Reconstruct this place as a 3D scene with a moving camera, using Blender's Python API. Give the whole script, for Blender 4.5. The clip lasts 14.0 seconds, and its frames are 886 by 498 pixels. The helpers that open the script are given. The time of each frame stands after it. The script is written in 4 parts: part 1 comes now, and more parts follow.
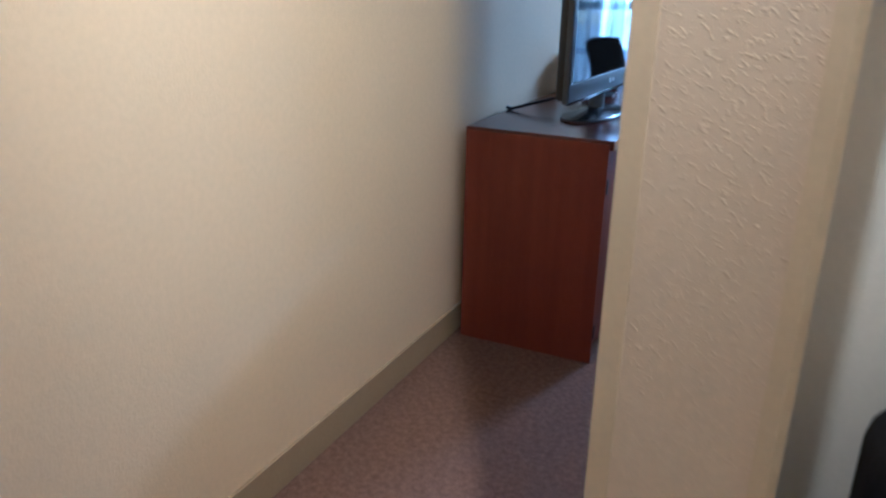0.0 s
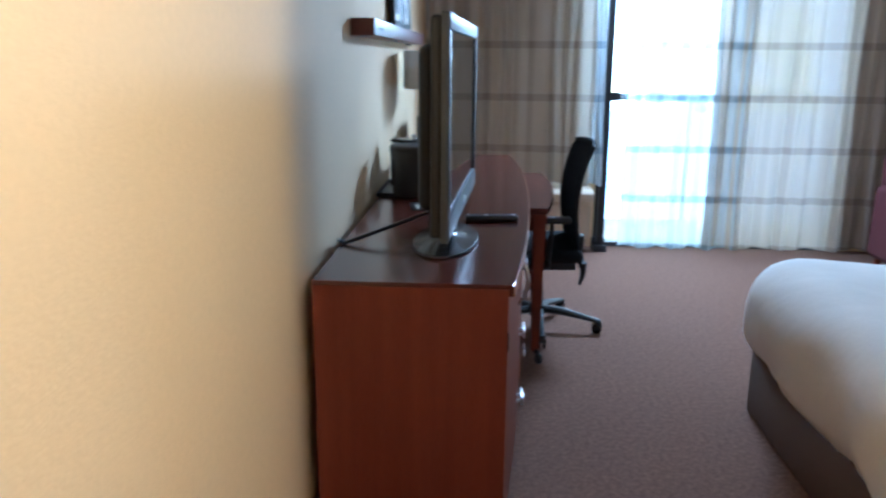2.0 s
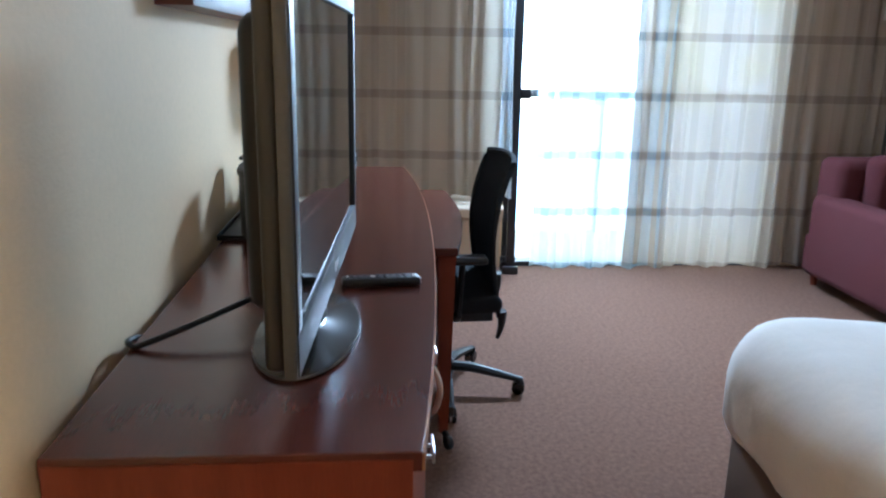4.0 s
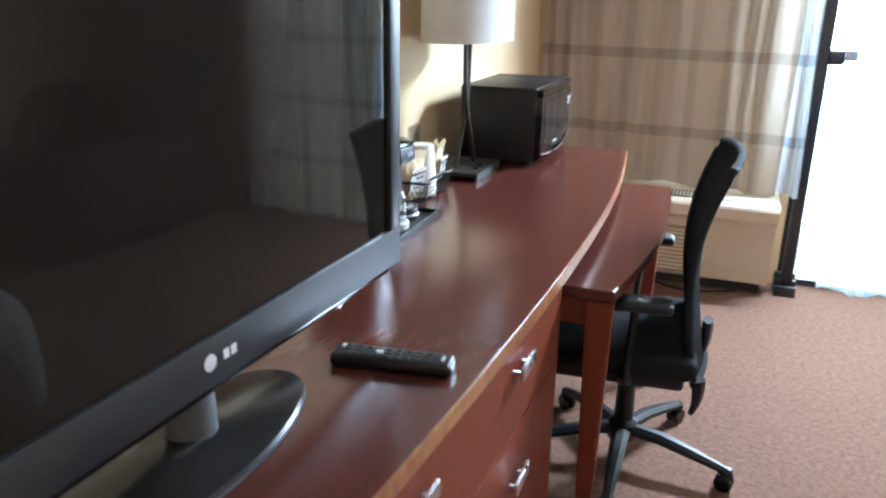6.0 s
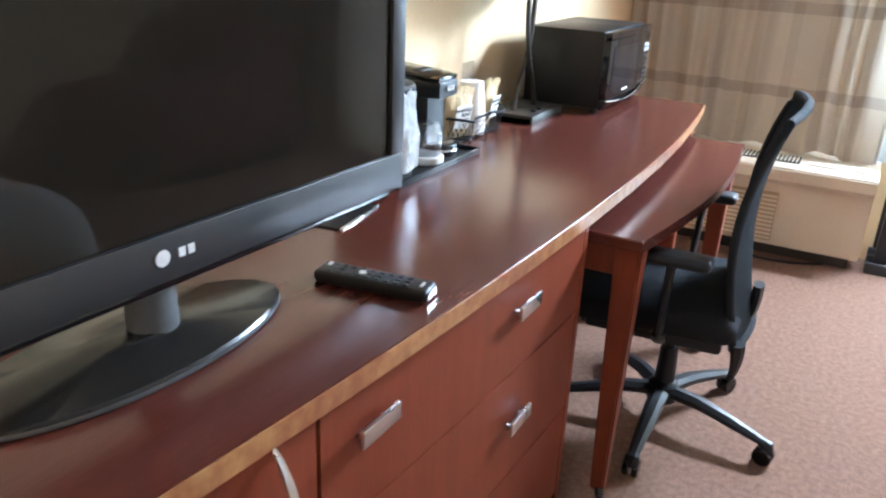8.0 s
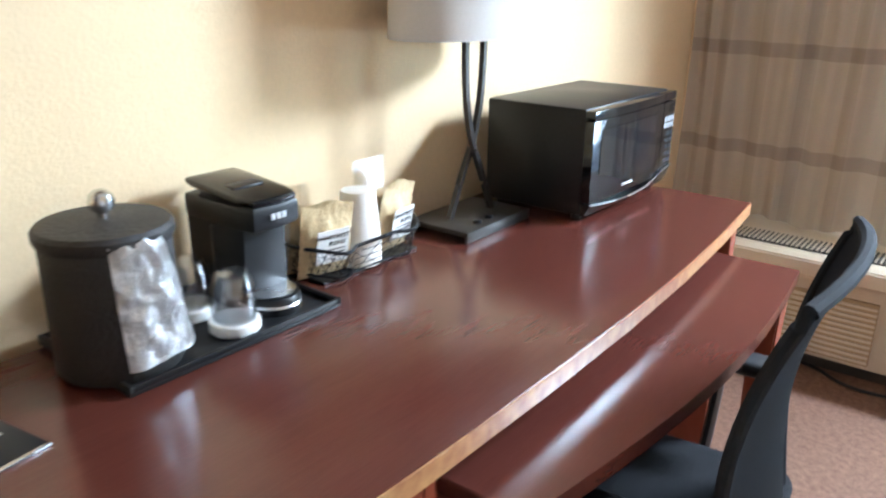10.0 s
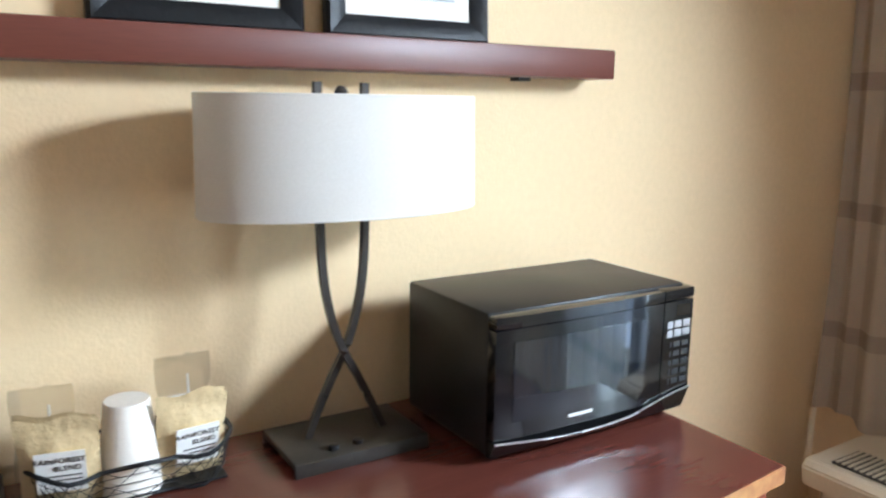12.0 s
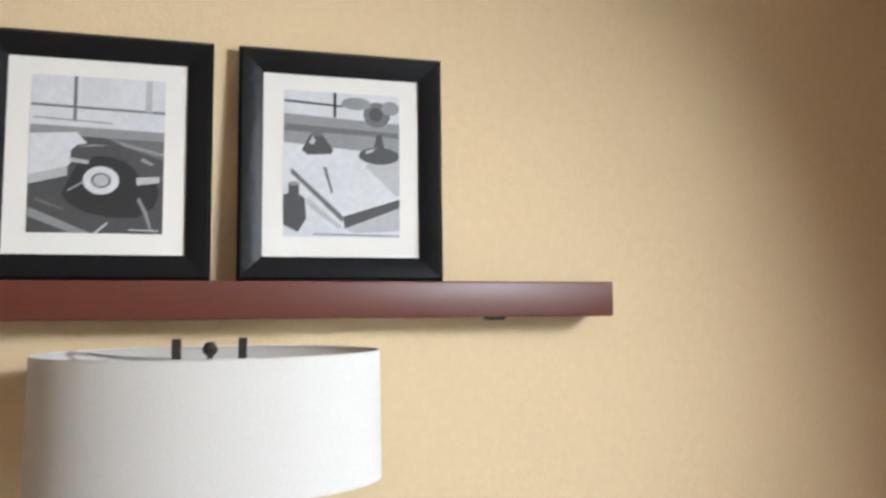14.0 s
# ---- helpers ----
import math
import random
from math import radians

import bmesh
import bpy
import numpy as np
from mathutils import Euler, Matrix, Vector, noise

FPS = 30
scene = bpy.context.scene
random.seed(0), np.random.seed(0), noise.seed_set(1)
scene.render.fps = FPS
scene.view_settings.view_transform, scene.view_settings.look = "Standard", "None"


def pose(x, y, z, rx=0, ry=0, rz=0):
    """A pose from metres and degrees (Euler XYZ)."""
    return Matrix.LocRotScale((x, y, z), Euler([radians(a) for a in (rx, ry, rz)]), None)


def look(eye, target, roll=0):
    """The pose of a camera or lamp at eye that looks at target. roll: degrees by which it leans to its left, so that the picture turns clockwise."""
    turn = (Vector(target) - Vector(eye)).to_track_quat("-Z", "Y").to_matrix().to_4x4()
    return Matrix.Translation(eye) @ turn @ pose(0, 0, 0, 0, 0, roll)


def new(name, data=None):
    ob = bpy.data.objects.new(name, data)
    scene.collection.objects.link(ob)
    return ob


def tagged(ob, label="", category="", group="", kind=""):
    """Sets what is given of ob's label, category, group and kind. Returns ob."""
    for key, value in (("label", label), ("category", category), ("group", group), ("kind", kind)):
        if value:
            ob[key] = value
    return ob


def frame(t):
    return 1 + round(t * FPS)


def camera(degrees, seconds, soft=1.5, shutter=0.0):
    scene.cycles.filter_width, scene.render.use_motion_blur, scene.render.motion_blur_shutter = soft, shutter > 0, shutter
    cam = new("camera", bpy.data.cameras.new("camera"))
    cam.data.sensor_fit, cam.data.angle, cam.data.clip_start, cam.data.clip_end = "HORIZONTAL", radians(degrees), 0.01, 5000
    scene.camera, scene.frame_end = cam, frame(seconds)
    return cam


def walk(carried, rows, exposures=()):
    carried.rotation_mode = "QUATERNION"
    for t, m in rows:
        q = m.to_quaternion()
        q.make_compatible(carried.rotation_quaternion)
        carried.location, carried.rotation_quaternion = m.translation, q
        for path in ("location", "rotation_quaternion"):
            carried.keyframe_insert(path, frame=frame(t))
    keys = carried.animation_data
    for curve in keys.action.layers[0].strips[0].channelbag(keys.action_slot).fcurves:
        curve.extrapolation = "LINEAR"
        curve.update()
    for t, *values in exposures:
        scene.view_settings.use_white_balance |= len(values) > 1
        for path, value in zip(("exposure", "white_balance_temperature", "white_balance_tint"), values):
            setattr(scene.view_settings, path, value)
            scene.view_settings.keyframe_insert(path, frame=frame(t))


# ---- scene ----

cam = camera(60.0, 14.0, soft=2.2, shutter=0.4)
WALK = [
    (0, (1.141, -2.490, 1.325), (0.333, -0.790, 0.652), 1.2),
    (0.5, (0.979, -2.356, 1.375), (0.215, -0.632, 0.708), 2.1),
    (1.2, (0.718, -2.192, 1.373), (0.195, -0.351, 0.79), 1.4),
    (1.6, (0.608, -2.079, 1.387), (0.272, -0.184, 0.842), 0.9),
    (2, (0.503, -1.907, 1.389), (0.384, 0.03, 0.905), 0.4),
    (2.6, (0.43, -1.62, 1.386), (0.618, 0.308, 0.89), 0.9),
    (4.8, (0.61, -0.502, 1.372), (0.672, 1.432, 0.866), 1.7),
    (5, (0.636, -0.365, 1.378), (0.575, 1.565, 0.859), 1.5),
    (5.5, (0.74, -0.225, 1.378), (0.361, 1.648, 0.787), 0.9),
    (6, (0.944, -0.173, 1.365), (0.298, 1.613, 0.737), 1.0),
    (6.5, (1.105, -0.192, 1.357), (0.294, 1.507, 0.68), 1.4),
    (7, (1.116, -0.23, 1.319), (0.271, 1.423, 0.578), 1.9),
    (9.5, (1.094, 0.531, 1.332), (0.065, 2.095, 0.626), 1.8),
    (10, (1.139, 0.797, 1.35), (-0.009, 2.292, 0.68), 0.8),
    (10.5, (1.2, 1.008, 1.352), (-0.07, 2.44, 0.768), 0.3),
    (11, (1.199, 1.223, 1.355), (-0.199, 2.561, 0.85), 0.6),
    (11.5, (1.211, 1.41, 1.394), (-0.306, 2.638, 0.956), 1.0),
    (12, (1.327, 1.637, 1.41), (-0.343, 2.672, 1.035), 0.7),
    (12.5, (1.404, 1.828, 1.431), (-0.378, 2.692, 1.147), 0.7),
    (13.2, (1.335, 2.046, 1.443), (-0.572, 2.644, 1.372), 0.5),
    (13.6, (1.317, 2.137, 1.488), (-0.621, 2.63, 1.498), 0.4),
    (14, (1.318, 2.2, 1.509), (-0.614, 2.705, 1.615), 0.0),
]
walk(cam, [(t, look(eye, aim, roll)) for t, eye, aim, roll in WALK],
     exposures=[(0.0, -0.1, 3900, 8), (0.5, -0.1, 3800, 6), (1.0, 0.0, 3850, 5), (1.5, 0.0, 4100, 5), (2.0, 0.1, 4500, 6), (2.7, 0.2, 4650, 6),
                (5.0, 0.5, 5250, 8), (5.5, 0.8, 5400, 8), (6.0, 1.1, 5400, 9), (6.5, 1.3, 5400, 10), (7.0, 1.35, 5400, 10),
                (9.5, 1.3, 5500, 10), (10.0, 1.15, 5550, 10), (11.0, 0.75, 5700, 10), (12.5, 0.5, 6000, 12), (13.5, 0.2, 6400, 14), (14.0, 0.05, 6550, 15)])

# ---- light ----
world = bpy.data.worlds.new("world")
scene.world = world
world.use_nodes = True
sky = world.node_tree.nodes.new("ShaderNodeTexSky")
sky.sky_type, sky.sun_disc = "NISHITA", False
sky.sun_elevation, sky.sun_rotation = radians(40), radians(150)
world.node_tree.links.new(sky.outputs[0], world.node_tree.nodes["Background"].inputs[0])
world.node_tree.nodes["Background"].inputs[1].default_value = 0.12


def area_lamp(name, m, w, h, power, colour):
    d = bpy.data.lights.new(name, "AREA")
    d.shape, d.size, d.size_y, d.energy, d.color = "RECTANGLE", w, h, power, colour
    ob = new(name, d)
    ob.matrix_world = m
    return ob


# daylight in the balcony door: area lamp for bright sky light slanting in beside the half-open sash
slant = area_lamp("daylight_slant", look((1.52, 3.84, 1.40), (0.0, 2.35, 1.25)), 0.30, 1.25, 6.8, (0.74, 0.94, 1.0))
slant.data.spread = radians(75)
# unseen fill lamp, added room-side of the sheer to brighten carpet and room
fall = area_lamp("carpet_fill", look((1.75, 3.72, 2.03), (1.75, 1.2, 0.0)), 0.74, 0.28, 75, (0.82, 0.92, 1.0))
fall.data.spread = radians(150)
# warm ceiling spot of the entry, beside the wall end
bulb = bpy.data.lights.new("entry_lamp_light", "SPOT")
bulb.energy, bulb.color, bulb.shadow_soft_size = 190, (1.0, 0.75, 0.43), 0.012
bulb.spot_size, bulb.spot_blend = radians(106), 1.0
new("entry_lamp_light", bulb).matrix_world = look((1.118, -1.99, 2.34), (0.0, 0.2, 0.75))
# added point fill at the spot's place, lifts the plaster wall end
glow = bpy.data.lights.new("entry_fill", "POINT")
glow.energy, glow.color, glow.shadow_soft_size = 20, (1.0, 0.75, 0.43), 0.02
new("entry_fill", glow).location = (1.118, -1.99, 2.35)


# ---- materials ----
def mat(name, colour, rough=0.6, metal=0.0, colour2=None, scale=6.0, fine=120.0, bump=0.0, bump_scale=200.0, spec=0.5, stretch=None, wear=0.12, coat=0.0, even=0.06):
    m = bpy.data.materials.new(name)
    m.use_nodes = True
    nt = m.node_tree
    b = nt.nodes["Principled BSDF"]
    co = nt.nodes.new("ShaderNodeTexCoord")
    src = co.outputs["Object"]
    if stretch:
        mp = nt.nodes.new("ShaderNodeMapping")
        mp.inputs["Scale"].default_value = stretch
        nt.links.new(src, mp.inputs[0])
        src = mp.outputs[0]
    big, small = nt.nodes.new("ShaderNodeTexNoise"), nt.nodes.new("ShaderNodeTexNoise")
    big.inputs["Scale"].default_value, small.inputs["Scale"].default_value = scale, fine
    big.inputs["Detail"].default_value, small.inputs["Detail"].default_value = 4, 3
    nt.links.new(src, big.inputs[0]), nt.links.new(src, small.inputs[0])
    add = nt.nodes.new("ShaderNodeMath")
    add.operation = "ADD"
    nt.links.new(big.outputs[0], add.inputs[0]), nt.links.new(small.outputs[0], add.inputs[1])
    ramp = nt.nodes.new("ShaderNodeValToRGB")
    c2 = colour2 or tuple(c * (1 - wear) for c in colour)
    ramp.color_ramp.elements[0].position, ramp.color_ramp.elements[1].position = 0.40, 0.62
    half = nt.nodes.new("ShaderNodeMath")
    half.operation = "MULTIPLY"
    half.inputs[1].default_value = 0.5
    nt.links.new(add.outputs[0], half.inputs[0])
    ramp.color_ramp.elements[0].color, ramp.color_ramp.elements[1].color = (*c2, 1), (*colour, 1)
    nt.links.new(half.outputs[0], ramp.inputs[0])
    nt.links.new(ramp.outputs[0], b.inputs["Base Color"])
    rr = nt.nodes.new("ShaderNodeMapRange")
    rr.inputs["To Min"].default_value, rr.inputs["To Max"].default_value = max(rough - even, 0.02), min(rough + even, 1)
    nt.links.new(big.outputs[0], rr.inputs[0])
    nt.links.new(rr.outputs[0], b.inputs["Roughness"])
    b.inputs["Metallic"].default_value = metal
    b.inputs["Specular IOR Level"].default_value = spec
    b.inputs["Coat Weight"].default_value = coat
    if bump:
        bn, bt = nt.nodes.new("ShaderNodeBump"), nt.nodes.new("ShaderNodeTexNoise")
        bt.inputs["Scale"].default_value, bt.inputs["Detail"].default_value = bump_scale, 3
        bn.inputs["Strength"].default_value, bn.inputs["Distance"].default_value = bump, 0.01
        nt.links.new(src, bt.inputs[0]), nt.links.new(bt.outputs[0], bn.inputs["Height"]), nt.links.new(bn.outputs[0], b.inputs["Normal"])
    return m


def fabric_sheet(name, dark, light, clear, back, bands):
    """Curtain cloth: a plaid of bands on cloth that lets part of the light through."""
    m = bpy.data.materials.new(name)
    m.use_nodes = True
    nt = m.node_tree
    N, L = nt.nodes.new, nt.links.new
    co, sep = N("ShaderNodeTexCoord"), N("ShaderNodeSeparateXYZ")
    L(co.outputs["Object"], sep.inputs[0])

    def band(axis, period, width, offset):
        a, w, c = N("ShaderNodeMath"), N("ShaderNodeMath"), N("ShaderNodeMath")
        a.operation, w.operation, c.operation = "ADD", "WRAP", "LESS_THAN"
        a.inputs[1].default_value = offset
        L(sep.outputs[axis], a.inputs[0]), L(a.outputs[0], w.inputs[0])
        w.inputs[1].default_value, w.inputs[2].default_value = period, 0
        L(w.outputs[0], c.inputs[0])
        c.inputs[1].default_value = width
        return c.outputs[0]
    hz, vt = band(2, 0.366, 0.05, 0.007), band(0, 0.155, 0.045, 0.02)
    tot = N("ShaderNodeMath")
    tot.operation = "MULTIPLY_ADD"
    L(vt, tot.inputs[0])
    tot.inputs[1].default_value = bands
    half = N("ShaderNodeMath")
    half.operation = "MULTIPLY"
    half.inputs[1].default_value = 0.55
    L(hz, half.inputs[0]), L(half.outputs[0], tot.inputs[2])
    no = N("ShaderNodeTexNoise")
    no.inputs["Scale"].default_value = 260
    L(co.outputs["Object"], no.inputs[0])
    mix = N("ShaderNodeMix")
    mix.data_type = "RGBA"
    mix.inputs[6].default_value, mix.inputs[7].default_value = (*light, 1), (*dark, 1)
    L(tot.outputs[0], mix.inputs[0])
    grain = N("ShaderNodeMix")
    grain.data_type, grain.blend_type = "RGBA", "MULTIPLY"
    grain.inputs[0].default_value = 0.25
    L(mix.outputs[2], grain.inputs[6]), L(no.outputs[1], grain.inputs[7])
    dif, tra, trp = N("ShaderNodeBsdfDiffuse"), N("ShaderNodeBsdfTranslucent"), N("ShaderNodeBsdfTransparent")
    L(grain.outputs[2], dif.inputs[0]), L(grain.outputs[2], tra.inputs[0])
    m1, m2 = N("ShaderNodeMixShader"), N("ShaderNodeMixShader")
    m1.inputs[0].default_value = back
    L(dif.outputs[0], m1.inputs[1]), L(tra.outputs[0], m1.inputs[2])
    less = N("ShaderNodeMath")
    less.operation = "MULTIPLY_ADD"
    L(tot.outputs[0], less.inputs[0])
    less.inputs[1].default_value, less.inputs[2].default_value = -0.7 * clear, clear
    L(less.outputs[0], m2.inputs[0])
    L(m1.outputs[0], m2.inputs[1]), L(trp.outputs[0], m2.inputs[2])
    L(m2.outputs[0], nt.nodes["Material Output"].inputs[0])
    return m


def glass_mat(name, rough=0.02, tint=(1, 1, 1), clear=0.88):
    m = bpy.data.materials.new(name)
    m.use_nodes = True
    nt = m.node_tree
    g, t, mx = nt.nodes.new("ShaderNodeBsdfGlossy"), nt.nodes.new("ShaderNodeBsdfTransparent"), nt.nodes.new("ShaderNodeMixShader")
    g.inputs["Roughness"].default_value = rough
    t.inputs[0].default_value = (*tint, 1)
    fr, pw = nt.nodes.new("ShaderNodeLayerWeight"), nt.nodes.new("ShaderNodeMath")
    fr.inputs[0].default_value = 0.5
    pw.operation, pw.inputs[1].default_value = "POWER", 2.5
    nt.links.new(fr.outputs["Facing"], pw.inputs[0])
    am = nt.nodes.new("ShaderNodeMath")
    am.operation = "MULTIPLY_ADD"
    am.inputs[1].default_value, am.inputs[2].default_value = 0.6, 1 - clear
    nt.links.new(pw.outputs[0], am.inputs[0])
    nt.links.new(am.outputs[0], mx.inputs[0]), nt.links.new(t.outputs[0], mx.inputs[1]), nt.links.new(g.outputs[0], mx.inputs[2])
    nt.links.new(mx.outputs[0], nt.nodes["Material Output"].inputs[0])
    return m


WALLPAINT = mat("cream_wall_vinyl", (0.82, 0.62, 0.375), 0.75, wear=0.05, scale=2.0, fine=60, bump=0.12, bump_scale=140, spec=0.25)
PLASTER = mat("knockdown_plaster", (0.80, 0.65, 0.48), 0.7, wear=0.06, scale=3, bump=0.0, spec=0.3)
nt = PLASTER.node_tree
bn, bt, mp, co, rp = (nt.nodes.new(n) for n in ("ShaderNodeBump", "ShaderNodeTexNoise", "ShaderNodeMapping", "ShaderNodeTexCoord", "ShaderNodeValToRGB"))
mp.vector_type = "TEXTURE"
mp.inputs["Rotation"].default_value, mp.inputs["Scale"].default_value = (0, radians(35), 0), (0.010, 0.010, 0.005)
bt.inputs["Scale"].default_value, bt.inputs["Detail"].default_value, bt.inputs["Distortion"].default_value = 1.0, 2.5, 0.6
rp.color_ramp.elements[0].position, rp.color_ramp.elements[1].position = 0.55, 0.72
nt.links.new(co.outputs["Object"], mp.inputs[0]), nt.links.new(mp.outputs[0], bt.inputs[0]), nt.links.new(bt.outputs[0], rp.inputs[0])
bn.inputs["Strength"].default_value, bn.inputs["Distance"].default_value = 0.22, 0.004
nt.links.new(rp.outputs[0], bn.inputs["Height"]), nt.links.new(bn.outputs[0], nt.nodes["Principled BSDF"].inputs["Normal"])
GUARD = mat("cream_corner_guard", (0.74, 0.60, 0.40), 0.45, wear=0.06)
WHITEWALL = mat("white_painted_wall", (0.78, 0.74, 0.68), 0.7, wear=0.04, scale=2)
CEIL = mat("ceiling_white", (0.80, 0.78, 0.74), 0.9, wear=0.05, bump=0.2, bump_scale=90)
CARPET = mat("brown_fleck_carpet", (0.30, 0.175, 0.12), 0.95, colour2=(0.19, 0.105, 0.075), scale=55, fine=210, bump=0.8, bump_scale=320, spec=0.1)
BASE = mat("tan_baseboard_vinyl", (0.40, 0.29, 0.16), 0.6, wear=0.1)
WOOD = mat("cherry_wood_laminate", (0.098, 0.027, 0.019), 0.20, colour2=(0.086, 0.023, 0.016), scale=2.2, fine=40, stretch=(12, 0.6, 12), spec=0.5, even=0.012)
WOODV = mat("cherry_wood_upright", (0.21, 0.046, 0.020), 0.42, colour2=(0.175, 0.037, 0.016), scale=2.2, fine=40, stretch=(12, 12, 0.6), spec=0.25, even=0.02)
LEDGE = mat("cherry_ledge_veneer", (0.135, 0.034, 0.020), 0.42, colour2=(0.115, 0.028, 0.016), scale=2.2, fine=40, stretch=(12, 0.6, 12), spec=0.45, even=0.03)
EDGE = mat("worn_wood_edge", (0.46, 0.25, 0.10), 0.30, colour2=(0.27, 0.095, 0.04), scale=3, fine=40)
CHROME = mat("brushed_nickel", (0.72, 0.72, 0.72), 0.28, 1.0, wear=0.08)
BLACK = mat("black_plastic", (0.012, 0.012, 0.013), 0.40, wear=0.2, spec=0.35)
GLOSSB = mat("gloss_black_plastic", (0.006, 0.006, 0.007), 0.10, wear=0.1, fine=20)
STAND = mat("satin_black_plastic", (0.016, 0.015, 0.014), 0.24, wear=0.1, fine=20, even=0.02)
BEZEL = mat("grey_black_bezel", (0.018, 0.019, 0.021), 0.45, wear=0.1)
SCREEN = mat("lcd_screen_glass", (0.016, 0.013, 0.010), 0.035, wear=0.1, fine=10, spec=0.18, even=0.005)
OVENGLASS = mat("microwave_window_glass", (0.010, 0.012, 0.016), 0.05, wear=0.1, fine=10, spec=0.8, even=0.01)
SILVER = mat("silver_tv_edge", (0.075, 0.08, 0.085), 0.5, 0.0)
LEATHER = mat("black_ice_bucket_vinyl", (0.028, 0.025, 0.023), 0.6, wear=0.2, bump=0.2, bump_scale=150)
MESHF = mat("black_mesh_fabric", (0.020, 0.022, 0.026), 0.85, wear=0.25, bump=0.4, bump_scale=500, spec=0.2)
SEATF = mat("black_seat_fabric", (0.018, 0.018, 0.020), 0.95, wear=0.25, bump=0.4, bump_scale=400, spec=0.15)
IRON = mat("dark_bronze_metal", (0.055, 0.048, 0.042), 0.42, 0.5, wear=0.2)
SHADE = bpy.data.materials.new("white_linen_shade")
SHADE.use_nodes = True
nt = SHADE.node_tree
dd, tt, mx = (nt.nodes.new(n) for n in ("ShaderNodeBsdfDiffuse", "ShaderNodeBsdfTranslucent", "ShaderNodeMixShader"))
nn, wv, cr = (nt.nodes.new(n) for n in ("ShaderNodeTexCoord", "ShaderNodeTexNoise", "ShaderNodeValToRGB"))
wv.inputs["Scale"].default_value = 350
cr.color_ramp.elements[0].color, cr.color_ramp.elements[1].color = (0.72, 0.68, 0.63, 1), (0.84, 0.81, 0.77, 1)
nt.links.new(nn.outputs["Object"], wv.inputs[0]), nt.links.new(wv.outputs[0], cr.inputs[0])
nt.links.new(cr.outputs[0], dd.inputs[0]), nt.links.new(cr.outputs[0], tt.inputs[0])
mx.inputs[0].default_value = 0.3
nt.links.new(dd.outputs[0], mx.inputs[1]), nt.links.new(tt.outputs[0], mx.inputs[2]), nt.links.new(mx.outputs[0], nt.nodes["Material Output"].inputs[0])
CURTAIN = fabric_sheet("plaid_curtain_cloth", (0.34, 0.27, 0.22), (0.62, 0.53, 0.43), 0.02, 0.32, 0.22)
SHEER = fabric_sheet("white_sheer_cloth", (0.20, 0.28, 0.36), (0.82, 0.88, 0.92), 0.28, 0.6, 0.25)
CONCRETE = mat("pale_painted_concrete", (0.62, 0.64, 0.68), 0.8, wear=0.12, scale=4)
LAWN = mat("dry_summer_lawn", (0.16, 0.17, 0.05), 0.95, colour2=(0.07, 0.09, 0.03), scale=1.5, fine=30)
# tree and sky backdrop: sunlight is put in as emission that lights the room
FOLIAGE = bpy.data.materials.new("glowing_tree_backdrop")
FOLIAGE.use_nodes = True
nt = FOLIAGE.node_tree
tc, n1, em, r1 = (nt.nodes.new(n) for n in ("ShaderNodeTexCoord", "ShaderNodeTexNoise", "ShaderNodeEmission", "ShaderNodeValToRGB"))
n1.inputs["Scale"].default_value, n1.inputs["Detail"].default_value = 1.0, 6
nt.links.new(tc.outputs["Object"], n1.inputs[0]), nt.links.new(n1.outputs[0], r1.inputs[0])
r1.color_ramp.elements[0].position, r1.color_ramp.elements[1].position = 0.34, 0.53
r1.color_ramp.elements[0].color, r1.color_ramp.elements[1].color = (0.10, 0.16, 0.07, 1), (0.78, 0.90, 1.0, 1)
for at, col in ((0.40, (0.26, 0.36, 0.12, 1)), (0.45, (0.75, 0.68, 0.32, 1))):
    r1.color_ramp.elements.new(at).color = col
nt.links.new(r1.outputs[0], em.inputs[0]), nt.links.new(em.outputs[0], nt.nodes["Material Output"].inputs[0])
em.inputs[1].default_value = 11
# added pale blue emissive sheet, brightens the lower part of the door view
LOWGLOW = bpy.data.materials.new("glowing_pale_backdrop")
LOWGLOW.use_nodes = True
nt = LOWGLOW.node_tree
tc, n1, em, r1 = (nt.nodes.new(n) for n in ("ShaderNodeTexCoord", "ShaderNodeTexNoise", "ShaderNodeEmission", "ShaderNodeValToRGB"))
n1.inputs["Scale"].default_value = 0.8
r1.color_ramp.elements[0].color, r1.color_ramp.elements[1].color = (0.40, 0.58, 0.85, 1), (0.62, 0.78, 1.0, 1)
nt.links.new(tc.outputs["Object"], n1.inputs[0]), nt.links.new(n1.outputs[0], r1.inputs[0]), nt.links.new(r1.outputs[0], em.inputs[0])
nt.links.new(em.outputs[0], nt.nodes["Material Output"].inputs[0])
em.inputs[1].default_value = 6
ACPAINT = mat("beige_metal_casing", (0.66, 0.57, 0.43), 0.5, wear=0.06)
DARKGAP = mat("dark_slot", (0.05, 0.045, 0.04), 0.8)
ALU = mat("dark_bronze_aluminium", (0.05, 0.05, 0.055), 0.4, 0.6)
GLASS = glass_mat("window_glass")
TUMBLER = glass_mat("clear_tumbler_glass", 0.03, (0.96, 0.97, 0.98), 0.90)
FILM = glass_mat("clear_cellophane", 0.12, (0.97, 0.97, 0.97), 0.85)
PAPER = mat("white_paper", (0.80, 0.78, 0.74), 0.8, wear=0.05)
FOIL = mat("crinkled_silver_liner", (0.78, 0.77, 0.76), 0.28, 0.55, bump=0.9, bump_scale=28, wear=0.1)
KRAFT = mat("kraft_packet", (0.66, 0.50, 0.28), 0.30, bump=0.4, bump_scale=50)
